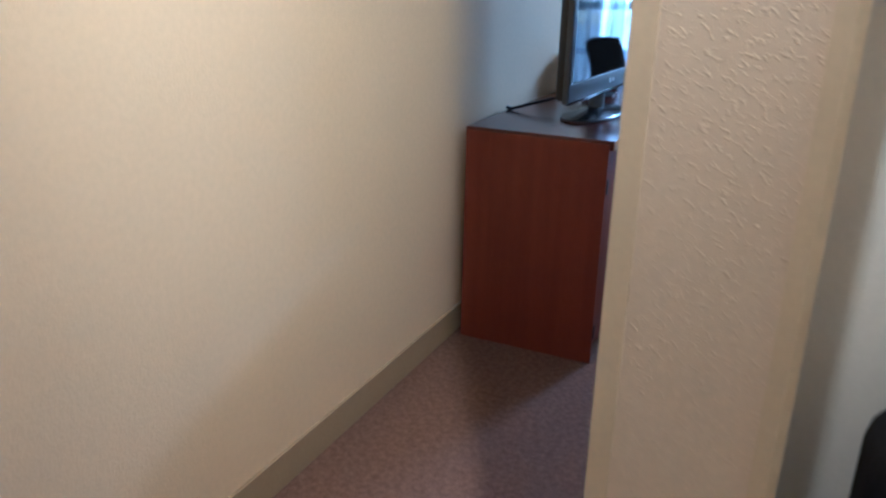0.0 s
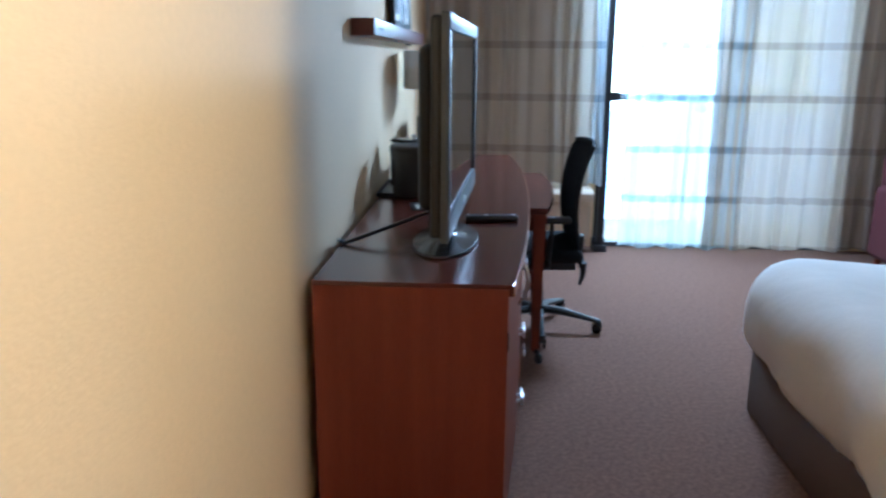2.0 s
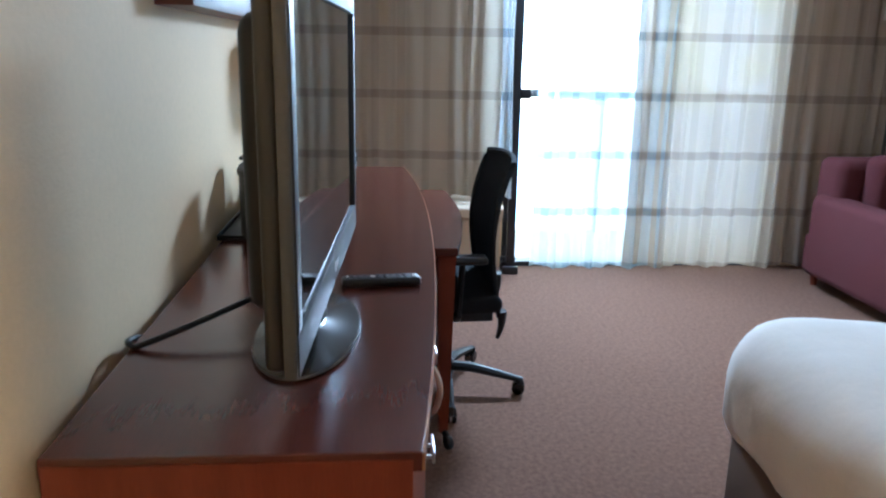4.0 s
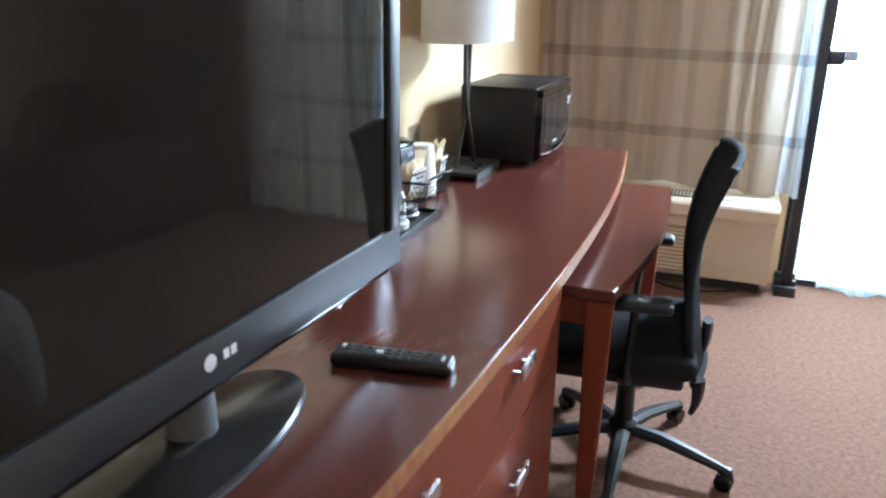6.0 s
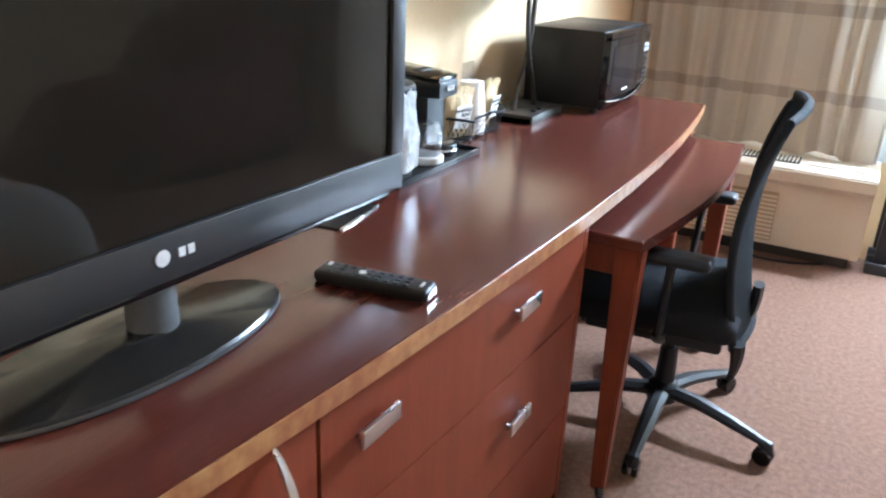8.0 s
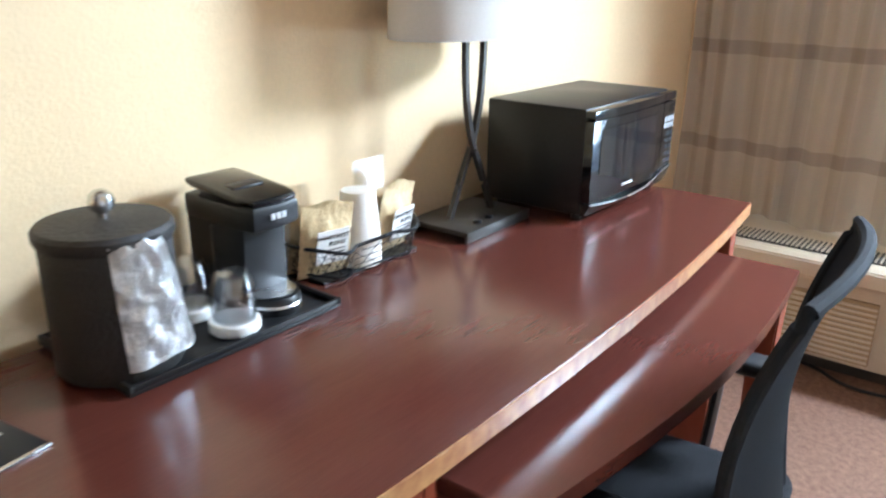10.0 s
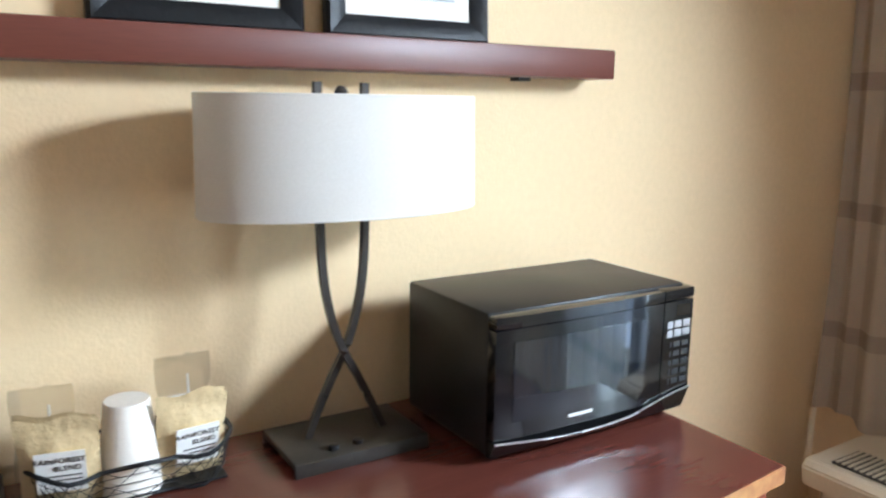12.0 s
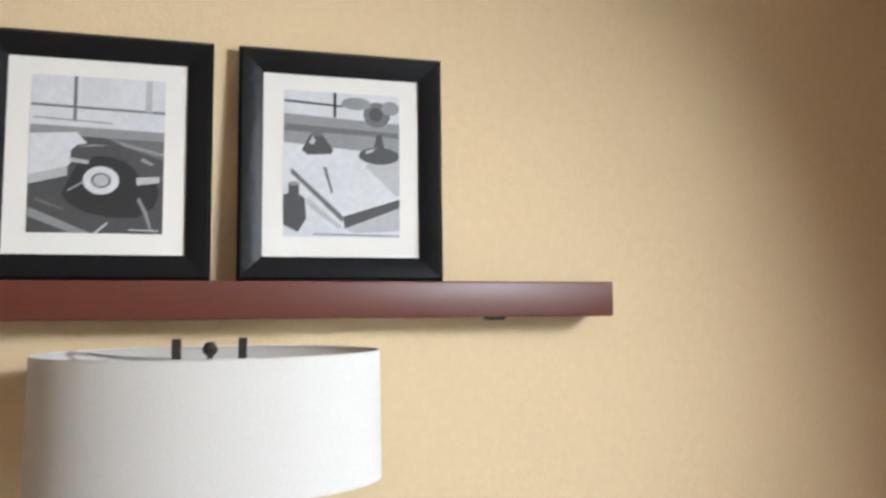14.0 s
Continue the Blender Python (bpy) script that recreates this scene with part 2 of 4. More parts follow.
CUP = mat("white_paper_cups", (0.80, 0.74, 0.66), 0.6, wear=0.06)
INK = mat("dark_ink", (0.03, 0.025, 0.02), 0.7)
WHITEINK = mat("light_grey_print", (0.70, 0.70, 0.70), 0.5)
BED = mat("white_bed_cover", (0.80, 0.77, 0.72), 0.9, wear=0.04, bump=0.25, bump_scale=14)
SKIRT = mat("brown_bed_skirt", (0.13, 0.08, 0.05), 0.9, bump=0.4, bump_scale=200)
SOFA = mat("maroon_upholstery", (0.105, 0.020, 0.024), 0.9, bump=0.4, bump_scale=300)
FRAMEB = mat("black_picture_frame", (0.008, 0.008, 0.009), 0.40, bump=0.15, bump_scale=60, spec=0.22)
MATB = mat("white_picture_mat", (0.84, 0.80, 0.74), 0.9, wear=0.02)


def grey(v):
    return mat("print_grey", (v, v, v * 1.02), 0.55, wear=0.12, scale=18, fine=90)


G = {v: grey(v) for v in (0.03, 0.08, 0.16, 0.3, 0.5, 0.7)}


# ---- building blocks ----
def link(name, bm, material, smooth=True):
    me = bpy.data.meshes.new(name)
    bmesh.ops.recalc_face_normals(bm, faces=bm.faces)
    bm.to_mesh(me)
    bm.free()
    if material:
        me.materials.append(material)
    if smooth:
        for p in me.polygons:
            p.use_smooth = True
        me.set_sharp_from_angle(angle=radians(35))
    return new(name, me)


def part(name, bm, material, parent, label="", smooth=True):
    ob = link(name, bm, material, smooth)
    ob.parent = parent
    if label:
        ob["label"] = label
    return ob


def thing(name, label, category, at=(0, 0, 0), rz=0, group="", kind=""):
    ob = new(name)
    ob.matrix_basis = pose(*at, 0, 0, rz)
    return tagged(ob, label, category, group, kind)


def box(x0, y0, z0, x1, y1, z1, bevel=0.0, seg=2, bm=None):
    bm = bm or bmesh.new()
    vs = bmesh.ops.create_cube(bm, size=1.0, matrix=Matrix.LocRotScale(((x0 + x1) / 2, (y0 + y1) / 2, (z0 + z1) / 2), None, (abs(x1 - x0), abs(y1 - y0), abs(z1 - z0))))["verts"]
    if bevel:
        es = list({e for v in vs for e in v.link_edges})
        bmesh.ops.bevel(bm, geom=es, offset=bevel, segments=seg, affect="EDGES", profile=0.5)
    return bm


def lathe(profile, n=32, cx=0, cy=0, sx=1.0, sy=1.0, bm=None):
    """Profile of (r, z) turned about z."""
    bm = bm or bmesh.new()
    rings = []
    for r, z in profile:
        rings.append([bm.verts.new((cx + sx * r * math.cos(2 * math.pi * i / n), cy + sy * r * math.sin(2 * math.pi * i / n), z)) for i in range(n)])
    for a, b in zip(rings, rings[1:]):
        for i in range(n):
            bm.faces.new((a[i], a[(i + 1) % n], b[(i + 1) % n], b[i]))
    for ring, (r, z) in ((rings[0], profile[0]), (rings[-1], profile[-1])):
        if r > 0:
            bm.faces.new(ring)
    return bm


def tube(points, r, n=10, bm=None, flat=1.0):
    """A round bar along points; r may be a list."""
    bm = bm or bmesh.new()
    pts = [Vector(p) for p in points]
    rings = []
    for i, p in enumerate(pts):
        d = (pts[min(i + 1, len(pts) - 1)] - pts[max(i - 1, 0)]).normalized()
        up = Vector((0, 0, 1)) if abs(d.z) < 0.9 else Vector((1, 0, 0))
        u = d.cross(up).normalized()
        v = u.cross(d).normalized()
        q = r[i] if isinstance(r, (list, tuple)) else r
        rings.append([bm.verts.new(p + q * math.cos(2 * math.pi * k / n + math.pi / n) * u + q * flat * math.sin(2 * math.pi * k / n + math.pi / n) * v) for k in range(n)])
    for a, b in zip(rings, rings[1:]):
        for k in range(n):
            bm.faces.new((a[k], a[(k + 1) % n], b[(k + 1) % n], b[k]))
    bm.faces.new(rings[0]), bm.faces.new(rings[-1])
    return bm


def prism(outline, z0, z1, bevel=0.0, bm=None):
    """A plan outline of (x, y) raised from z0 to z1."""
    bm = bm or bmesh.new()
    lo = [bm.verts.new((x, y, z0)) for x, y in outline]
    hi = [bm.verts.new((x, y, z1)) for x, y in outline]
    n = len(lo)
    top, bot = bm.faces.new(hi), bm.faces.new(lo[::-1])
    for i in range(n):
        bm.faces.new((lo[i], lo[(i + 1) % n], hi[(i + 1) % n], hi[i]))
    if bevel:
        bmesh.ops.bevel(bm, geom=list(top.edges) + list(bot.edges), offset=bevel, segments=2, affect="EDGES", profile=0.5)
    return bm


def arc(p0, p1, p2, n=16):
    """Points of a smooth curve from p0 to p2, pulled towards p1."""
    a, b, c = Vector(p0), Vector(p1), Vector(p2)
    return [(1 - t) ** 2 * a + 2 * t * (1 - t) * b + t * t * c for t in (i / n for i in range(n + 1))]


def moved(bm, m):
    bmesh.ops.transform(bm, matrix=m, verts=bm.verts)
    return bm


def words(name, text, size, m, material, parent):
    cu = bpy.data.curves.new(name, "FONT")
    cu.body, cu.size, cu.extrude, cu.align_x, cu.align_y = text, size, 0.0003, "CENTER", "CENTER"
    tmp = bpy.data.objects.new(name, cu)
    scene.collection.objects.link(tmp)
    me = bpy.data.meshes.new_from_object(tmp.evaluated_get(bpy.context.evaluated_depsgraph_get()))
    bpy.data.objects.remove(tmp)
    me.materials.append(material)
    ob = new(name, me)
    ob.parent, ob.matrix_basis = parent, m
    return ob


def structure(name, bm, material, label, smooth=False):
    return tagged(link(name, bm, material, smooth), label, "structure", kind="structure")


# ---- the shell of the room ----
H = 2.45
structure("floor", box(-0.12, -3.7, -0.1, 4.32, 3.98, 0), CARPET, "brown carpet with fine light flecks")
structure("ceiling", box(-0.12, -3.7, H, 4.32, 3.98, H + 0.1), CEIL, "plain white ceiling")
structure("wall_west", box(-0.12, -3.7, 0, 0, 3.98, H), WALLPAINT, "long cream vinyl-covered wall behind the desk")
structure("wall_east", box(4.2, -1.3, 0, 4.32, 3.98, H), WALLPAINT, "cream wall at the far side of the bedroom")
structure("wall_south", box(0, -3.7, 0, 1.95, -3.58, H), WHITEWALL, "plain wall at the end of the entry")
structure("wall_entry_east", box(1.95, -3.7, 0, 2.07, -1.42, H), WHITEWALL, "white wall of the entry")
structure("wall_bedroom_south", box(1.165, -1.42, 0, 4.32, -1.3, H), WHITEWALL, "white wall between entry and bedroom")
structure("wall_stub", box(0.974, -1.72, 0, 1.165, -1.22, H), PLASTER, "textured plaster end of a short wall")
structure("corner_guard_1", prism([(0.970, -1.724), (0.996, -1.724), (0.996, -1.70), (0.982, -1.70), (0.982, -1.217), (0.970, -1.217)], 0, H, 0.003), GUARD, "smooth cream corner strip on the wall end")
structure("corner_guard_2", prism([(1.144, -1.727), (1.162, -1.727), (1.172, -1.717), (1.172, -1.44), (1.155, -1.44), (1.144, -1.70)], 0, H, 0.003), GUARD, "rounded cream corner strip on the wall end")
structure("dark_strip_1", box(0.964, -1.219, 0, 0.992, -1.207, H), WOODV, "narrow dark reddish strip on the back edge of the wall end")
# window wall: sill, piers and lintel round the two openings
wb = box(-0.0, 3.86, 0, 0.3, 3.98, H)
box(0.3, 3.86, 0, 1.2, 3.98, H, bm=wb)
box(1.2, 3.86, 0, 1.29, 3.98, H, bm=wb)
box(1.29, 3.86, 2.12, 3.1, 3.98, H, bm=wb)
box(3.1, 3.86, 0, 4.2, 3.98, H, bm=wb)
structure("wall_north", wb, WALLPAINT, "cream wall with the balcony door and window")
structure("baseboard", box(0, -3.58, 0, 0.012, 3.86, 0.104, 0.003), BASE, "tan vinyl baseboard along the cream wall")


def sliding_door():
    d = thing("door_1", "dark bronze sliding balcony door with clear glass", "door", kind="structure")
    fr = box(1.29, 3.87, 0, 1.35, 3.96, 2.12, 0.004)
    box(3.04, 3.87, 0, 3.1, 3.96, 2.12, 0.004, bm=fr)
    box(1.35, 3.87, 2.06, 3.04, 3.96, 2.12, bm=fr)
    box(1.35, 3.87, 0, 3.04, 3.96, 0.03, bm=fr)
    part("frame", fr, ALU, d)
    sash = box(1.30, 3.70, 0.03, 1.352, 3.74, 2.1, 0.004)
    part("sash_stile", sash, ALU, d, "dark upright edge of the half-open sash")
    tr = bmesh.new()
    for k in range(3):
        box(1.27, 3.66 + 0.05 * k, 0.0, 1.37, 3.685 + 0.05 * k, 0.05 + 0.02 * k, 0.003, bm=tr)
    part("track", tr, ALU, d)
    part("handle", box(1.345, 3.68, 1.1, 1.41, 3.71, 1.16, 0.006), ALU, d, "dark door handle")
    g = part("pane", box(1.352, 3.90, 0.03, 3.04, 3.906, 2.06), GLASS, d, "clear glass")
    g.visible_shadow = False


def curtain(name, x0, x1, y, z0, z1, waves, depth, material, label, phase=0.0, flare=0.3, slant=0.0):
    bm = bmesh.new()
    n, rows = waves * 10, 14
    rng = random.Random(int(x0 * 100))
    jit = [rng.uniform(-0.35, 0.35) for _ in range(waves + 2)]
    amp = [rng.uniform(0.55, 1.25) for _ in range(waves + 2)]
    grid = []
    for j in range(rows + 1):
        v = j / rows
        row = []
        for i in range(n + 1):
            u = i / n * waves
            k = int(u)
            f = u - k
            a, q = amp[k] * (1 - f) + amp[k + 1] * f, jit[k] * (1 - f) + jit[k + 1] * f
            d = depth * a * math.sin(2 * math.pi * (u + q) + phase) * (1 - flare * v)
            d += 0.012 * math.sin(3.1 * u + 4 * v)
            row.append(bm.verts.new((x0 + (x1 - x0) * i / n + 0.01 * math.sin(5 * v + u), y + d + slant * i / n, z0 + (z1 - z0) * v + (0.012 * math.sin(2.3 * u) if j == 0 else 0))))
        grid.append(row)
    for a, b in zip(grid, grid[1:]):
        for i in range(n):
            bm.faces.new((a[i], a[i + 1], b[i + 1], b[i]))
    ob = link(name, bm, material)
    return tagged(ob, label, "curtain", "curtains at the balcony door")


sliding_door()
curtain("curtain", 0.015, 1.225, 3.815, 0.492, 2.38, 11, 0.018, CURTAIN, "beige plaid curtain hanging above the heater", slant=-0.13)
curtain("curtain", 2.08, 4.10, 3.79, 0.02, 2.38, 16, 0.022, CURTAIN, "beige plaid curtain reaching the carpet", 0.6)
curtain("sheer_curtain", 1.47, 2.34, 3.79, 0.015, 2.38, 10, 0.024, SHEER, "thin white sheer curtain glowing with daylight", 0.3)
curtain("sheer_curtain", 1.20, 1.30, 3.66, 0.5, 2.38, 2, 0.02, SHEER, "edge of the white sheer beside the door post", 0.9)
tagged(link("curtain_rail", tube([(0.06, 3.76, 2.40), (4.1, 3.76, 2.40)], 0.014), CHROME), "metal curtain rail under the ceiling", "curtain rail")

# ---- balcony and what lies beyond it ----
def outdoors():
    structure("balcony_floor", box(-1.5, 3.98, -0.16, 5.5, 5.0, -0.02), CONCRETE, "pale concrete balcony floor")
    rail = thing("balcony_rail", "dark grey metal rail at the balcony edge", "railing")
    part("handrail", box(-1.5, 4.92, 1.04, 5.5, 4.98, 1.10, 0.008), ALU, rail)
    for k in range(6):
        part("post", box(-1.4 + 1.2 * k, 4.935, -0.02, -1.37 + 1.2 * k, 4.965, 1.04), ALU, rail)
    structure("ground", box(-60, 5.2, -5.2, 60, 75, -5.0), LAWN, "lawn below the balcony")
    structure("backdrop", box(-14, 12, 0.5, 18, 12.2, 10), FOLIAGE, "backdrop of distant trees and bright sky that glows in place of sunlight")
    structure("backdrop_lower", box(-14, 11.9, -5.0, 18, 12.1, 0.496), LOWGLOW, "pale blue glowing sheet added below the trees to brighten the door view")


outdoors()

# entry lamp: a ceiling dish above its own light
el = thing("ceiling_lamp", "round warm ceiling lamp in the entry", "lamp", (1.118, -1.99, 0))
part("canopy", lathe([(0.12, 2.449), (0.12, 2.42), (0.1, 2.39), (0.0, 2.385)], 28), CHROME, el)


# ---- the desk along the wall ----
TOP = 0.82


def front(y):
    """The bowed front of the desk top."""
    return 0.675 - 0.10 * ((1.75 - y) / 1.75) ** 2 if y < 1.75 else 0.675 - 0.055 * ((y - 1.75) / 0.98) ** 2


def bow(y0, y1, back, inset, n=18):
    ys = [y0 + (y1 - y0) * i / n for i in range(n + 1)]
    return [(back, y0)] + [(front(y) - inset, y) for y in ys] + [(back, y1)]


def strip(y0, y1, out, depth):
    """A plan outline that follows the bowed front, depth thick."""
    ys = [y0 + (y1 - y0) * i / 10 for i in range(11)]
    return [(front(y) - out - depth, y) for y in ys] + [(front(y) - out, y) for y in ys[::-1]]


def desk():
    d = thing("desk", "long bow-fronted cherry wood desk and dresser against the wall", "desk")
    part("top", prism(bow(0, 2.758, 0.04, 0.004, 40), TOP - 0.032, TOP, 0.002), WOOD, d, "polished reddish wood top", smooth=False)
    part("edge_band", prism(strip(0.001, 2.757, 0.0, 0.0038), TOP - 0.031, TOP - 0.002), EDGE, d, "worn lighter front edge")
    body = prism(bow(0.004, 1.425, 0.045, 0.042), 0.07, TOP - 0.033)
    part("carcass", body, WOODV, d)
    part("plinth", prism(bow(0.02, 1.41, 0.06, 0.08), 0.0, 0.07), WOODV, d)
    part("end_panel", box(0.042, -0.002, 0.0, 0.558, 0.004, TOP - 0.012), WOODV, d)
    door = part("door", prism(strip(0.012, 0.536, 0.021, 0.02), 0.075, 0.782, 0.0015), WOODV, d)
    hp = [(front(0.462) - 0.021 + 0.032 * math.sin(math.pi * i / 14), 0.462, 0.615 + 0.165 * i / 14) for i in range(15)]
    part("handle", tube(hp, [0.003 + 0.004 * math.sin(math.pi * i / 14) for i in range(15)], 8), CHROME, door, "curved brushed metal handle")
    for z in (0.66, 0.12):
        part("hinge", box(0.553, 0.006, z - 0.025, 0.562, 0.02, z + 0.025, 0.002), BLACK, door)
    for z0, z1, zh in ((0.575, 0.782, 0.71), (0.328, 0.570, 0.465), (0.075, 0.323, 0.215)):
        dr = part("drawer", prism(strip(0.544, 1.40, 0.021, 0.02), z0, z1, 0.0015), WOODV, d)
        for y in (0.645, 1.10):
            x = front(y) - 0.021
            pull = box(x + 0.014, y - 0.046, zh - 0.014, x + 0.021, y + 0.046, zh + 0.014, 0.002)
            box(x - 0.001, y - 0.03, zh - 0.010, x + 0.015, y - 0.022, zh - 0.002, bm=pull)
            box(x - 0.001, y + 0.022, zh - 0.010, x + 0.015, y + 0.03, zh - 0.002, bm=pull)
            part("pull", pull, CHROME, dr, "flat brushed metal pull")
    part("side_stile", prism(strip(1.404, 1.425, 0.021, 0.03), 0.03, 0.785), WOODV, d)
    part("far_panel", box(0.06, 2.708, 0.0, front(2.7) - 0.03, 2.748, TOP - 0.033, 0.002), WOODV, d)
    part("modesty_panel", box(0.045, 1.425, 0.35, 0.065, 2.708, TOP - 0.034), WOODV, d)


def side_table():
    t = thing("pull_out_table", "cherry wood pull-out table on castors under the desk", "table")
    ys = [1.455 + 1.095 * i / 24 for i in range(25)]
    fr = [(0.762 + 0.035 * (y - 1.455) / 1.095 + 0.045 * math.sin(math.pi * (y - 1.455) / 1.095), y) for y in ys]
    outline = [(0.30, 1.455)] + fr + [(0.30, 2.55)]
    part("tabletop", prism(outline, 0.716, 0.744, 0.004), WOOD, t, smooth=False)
    part("apron", box(0.32, 1.50, 0.635, 0.72, 1.518, 0.716, 0.002), WOODV, t)
    part("apron", box(0.32, 2.507, 0.635, 0.75, 2.525, 0.716, 0.002), WOODV, t)
    part("apron", box(0.315, 1.52, 0.635, 0.333, 2.505, 0.716, 0.002), WOODV, t)
    for x, y in ((0.728, 1.505), (0.755, 2.515), (0.335, 1.51), (0.335, 2.512)):
        leg = bmesh.new()
        lo = [leg.verts.new((x + a * 0.017, y + b * 0.017, 0.055)) for a, b in ((-1, -1), (1, -1), (1, 1), (-1, 1))]
        hi = [leg.verts.new((x + a * 0.031, y + b * 0.028, 0.716)) for a, b in ((-1, -1), (1, -1), (1, 1), (-1, 1))]
        leg.faces.new(lo), leg.faces.new(hi)
        for i in range(4):
            leg.faces.new((lo[i], lo[(i + 1) % 4], hi[(i + 1) % 4], hi[i]))
        bmesh.ops.bevel(leg, geom=list(leg.edges), offset=0.004, segments=2, affect="EDGES")
        g = part("leg", leg, WOODV, t)
        w = lathe([(0.008, -0.011), (0.022, -0.011), (0.025, -0.006), (0.025, 0.006), (0.022, 0.011), (0.008, 0.011)], 18)
        part("castor", moved(w, pose(x + 0.018, y - 0.03, 0.025, 0, 90, 20)), BLACK, g, "small black castor wheel")
        part("castor_stem", tube([(x + 0.005, y - 0.008, 0.06), (x + 0.012, y - 0.02, 0.045)], 0.012, 8), BLACK, g)


desk()
side_table()


# ---- office chair ----
def office_chair():
    c = thing("office_chair", "black mesh-back swivel chair on five castors", "chair", (0.765, 1.985, 0))
    part("hub", lathe([(0.035, 0.065), (0.045, 0.075), (0.045, 0.125), (0.03, 0.14), (0.026, 0.25), (0.0, 0.25)], 20), BLACK, c)
    part("gas_lift", lathe([(0.016, 0.24), (0.016, 0.37), (0.05, 0.375), (0.05, 0.39), (0, 0.39)], 16), BLACK, c)
    for deg in (-89, -12, 62, 133, 202):
        a = radians(deg)
        u = Vector((math.cos(a), math.sin(a), 0))
        pts = [u * r + Vector((0, 0, z)) for r, z in ((0.03, 0.105), (0.12, 0.103), (0.22, 0.085), (0.31, 0.066))]
        arm = part("base_arm", tube(pts, [0.028, 0.026, 0.022, 0.016], 8, flat=0.75), BLACK, c)
        side = Vector((-u.y, u.x, 0))
        for s in (-1, 1):
            w = lathe([(0.008, -0.008), (0.024, -0.008), (0.027, -0.004), (0.027, 0.004), (0.024, 0.008), (0.008, 0.008)], 18)
            m = Matrix.Translation(u * 0.315 + side * s * 0.013 + Vector((0, 0, 0.027))) @ side.to_track_quat("Z", "Y").to_matrix().to_4x4()
            part("castor", moved(w, m), GLOSSB, arm)
        part("castor_hood", tube([u * 0.30 + Vector((0, 0, 0.066)), u * 0.318 + Vector((0, 0, 0.058)), u * 0.332 + Vector((0, 0, 0.035))], [0.014, 0.022, 0.012], 8), BLACK, arm)
    turn = pose(-0.018, -0.07, 0, 0, 0, 4)
    seat = box(-0.25, -0.24, 0.425, 0.20, 0.24, 0.50, 0.035, 4)
    for v in seat.verts:
        v.co.z -= 0.9 * max(0, -v.co.x - 0.16) ** 2 * 4
        v.co.z -= 0.018 * math.cos(v.co.y * 6.0) * (1 if v.co.z > 0.47 else 0)
    part("seat", moved(seat, turn), SEATF, c, "black padded seat")
    part("seat_pan", moved(box(-0.18, -0.2, 0.385, 0.17, 0.2, 0.428, 0.012), turn), BLACK, c)
    # back: a curved mesh panel within a frame
    rows, cols = 18, 12
    bk = bmesh.new()

    def back_at(u, v):
        z = 0.40 + 0.585 * v
        half = 0.175 + 0.045 * math.sin(min(v * 1.25, 1) * math.pi * 0.62)
        y = half * (2 * u - 1)
        x = 0.185 + 0.045 * math.sin(v * 3.0 + 2.6) + 0.075 * v ** 2 - 0.035 * (1 - (2 * u - 1) ** 2) * 0.2 - 0.038 * abs(2 * u - 1) ** 2 + 0.025
        return Vector((x, y, z + 0.012 * (1 - (2 * u - 1) ** 2)))
    g = [[bk.verts.new(back_at(i / cols, j / rows)) for i in range(cols + 1)] for j in range(rows + 1)]
    for a, b in zip(g, g[1:]):
        for i in range(cols):
            bk.faces.new((a[i], a[i + 1], b[i + 1], b[i]))
    bmesh.ops.solidify(bk, geom=list(bk.faces), thickness=0.014)
    part("backrest", moved(bk, turn), MESHF, c, "black mesh back panel")
    edge = [back_at(0, j / 24) for j in range(25)] + [back_at(i / 8, 1) for i in range(1, 9)] + [back_at(1, 1 - j / 24) for j in range(1, 25)] + [back_at(1 - i / 8, 0) for i in range(1, 8)]
    part("back_frame", moved(tube(edge + [edge[0]], 0.011, 8), turn), MESHF, c, "smooth black frame round the back")
    spine = arc((0.05, 0, 0.39), (0.235, 0, 0.33), (0.225, 0, 0.52))
    part("back_support", moved(tube(spine, [0.03] * len(spine), 8, flat=0.5), turn), BLACK, c)
    for s in (-1, 1):
        low = arc((0.205, s * 0.175, 0.42), (0.215, s * 0.17, 0.36), (0.20, s * 0.14, 0.30))
        part("lower_wing", moved(tube(low, [0.02 - 0.012 * i / (len(low) - 1) for i in range(len(low))], 8), turn), BLACK, c)
        post = arc((0.02, s * 0.23, 0.41), (0.02, s * 0.29, 0.43), (0.03, s * 0.285, 0.64))
        arm = part("arm_post", moved(tube(post, 0.018, 8, flat=0.6), turn), BLACK, c)
        pad = box(-0.09, s * 0.285 - 0.035, 0.64, 0.12, s * 0.285 + 0.035, 0.67, 0.014, 3)
        part("arm_pad", moved(pad, turn), BLACK, arm)
    part("lever", moved(tube([(-0.05, -0.19, 0.40), (-0.05, -0.28, 0.395)], 0.007, 8), turn), BLACK, c)
    part("lever_tag", moved(box(-0.06, -0.262, 0.405, -0.045, -0.25, 0.43, 0.003), turn), CHROME, c)


office_chair()


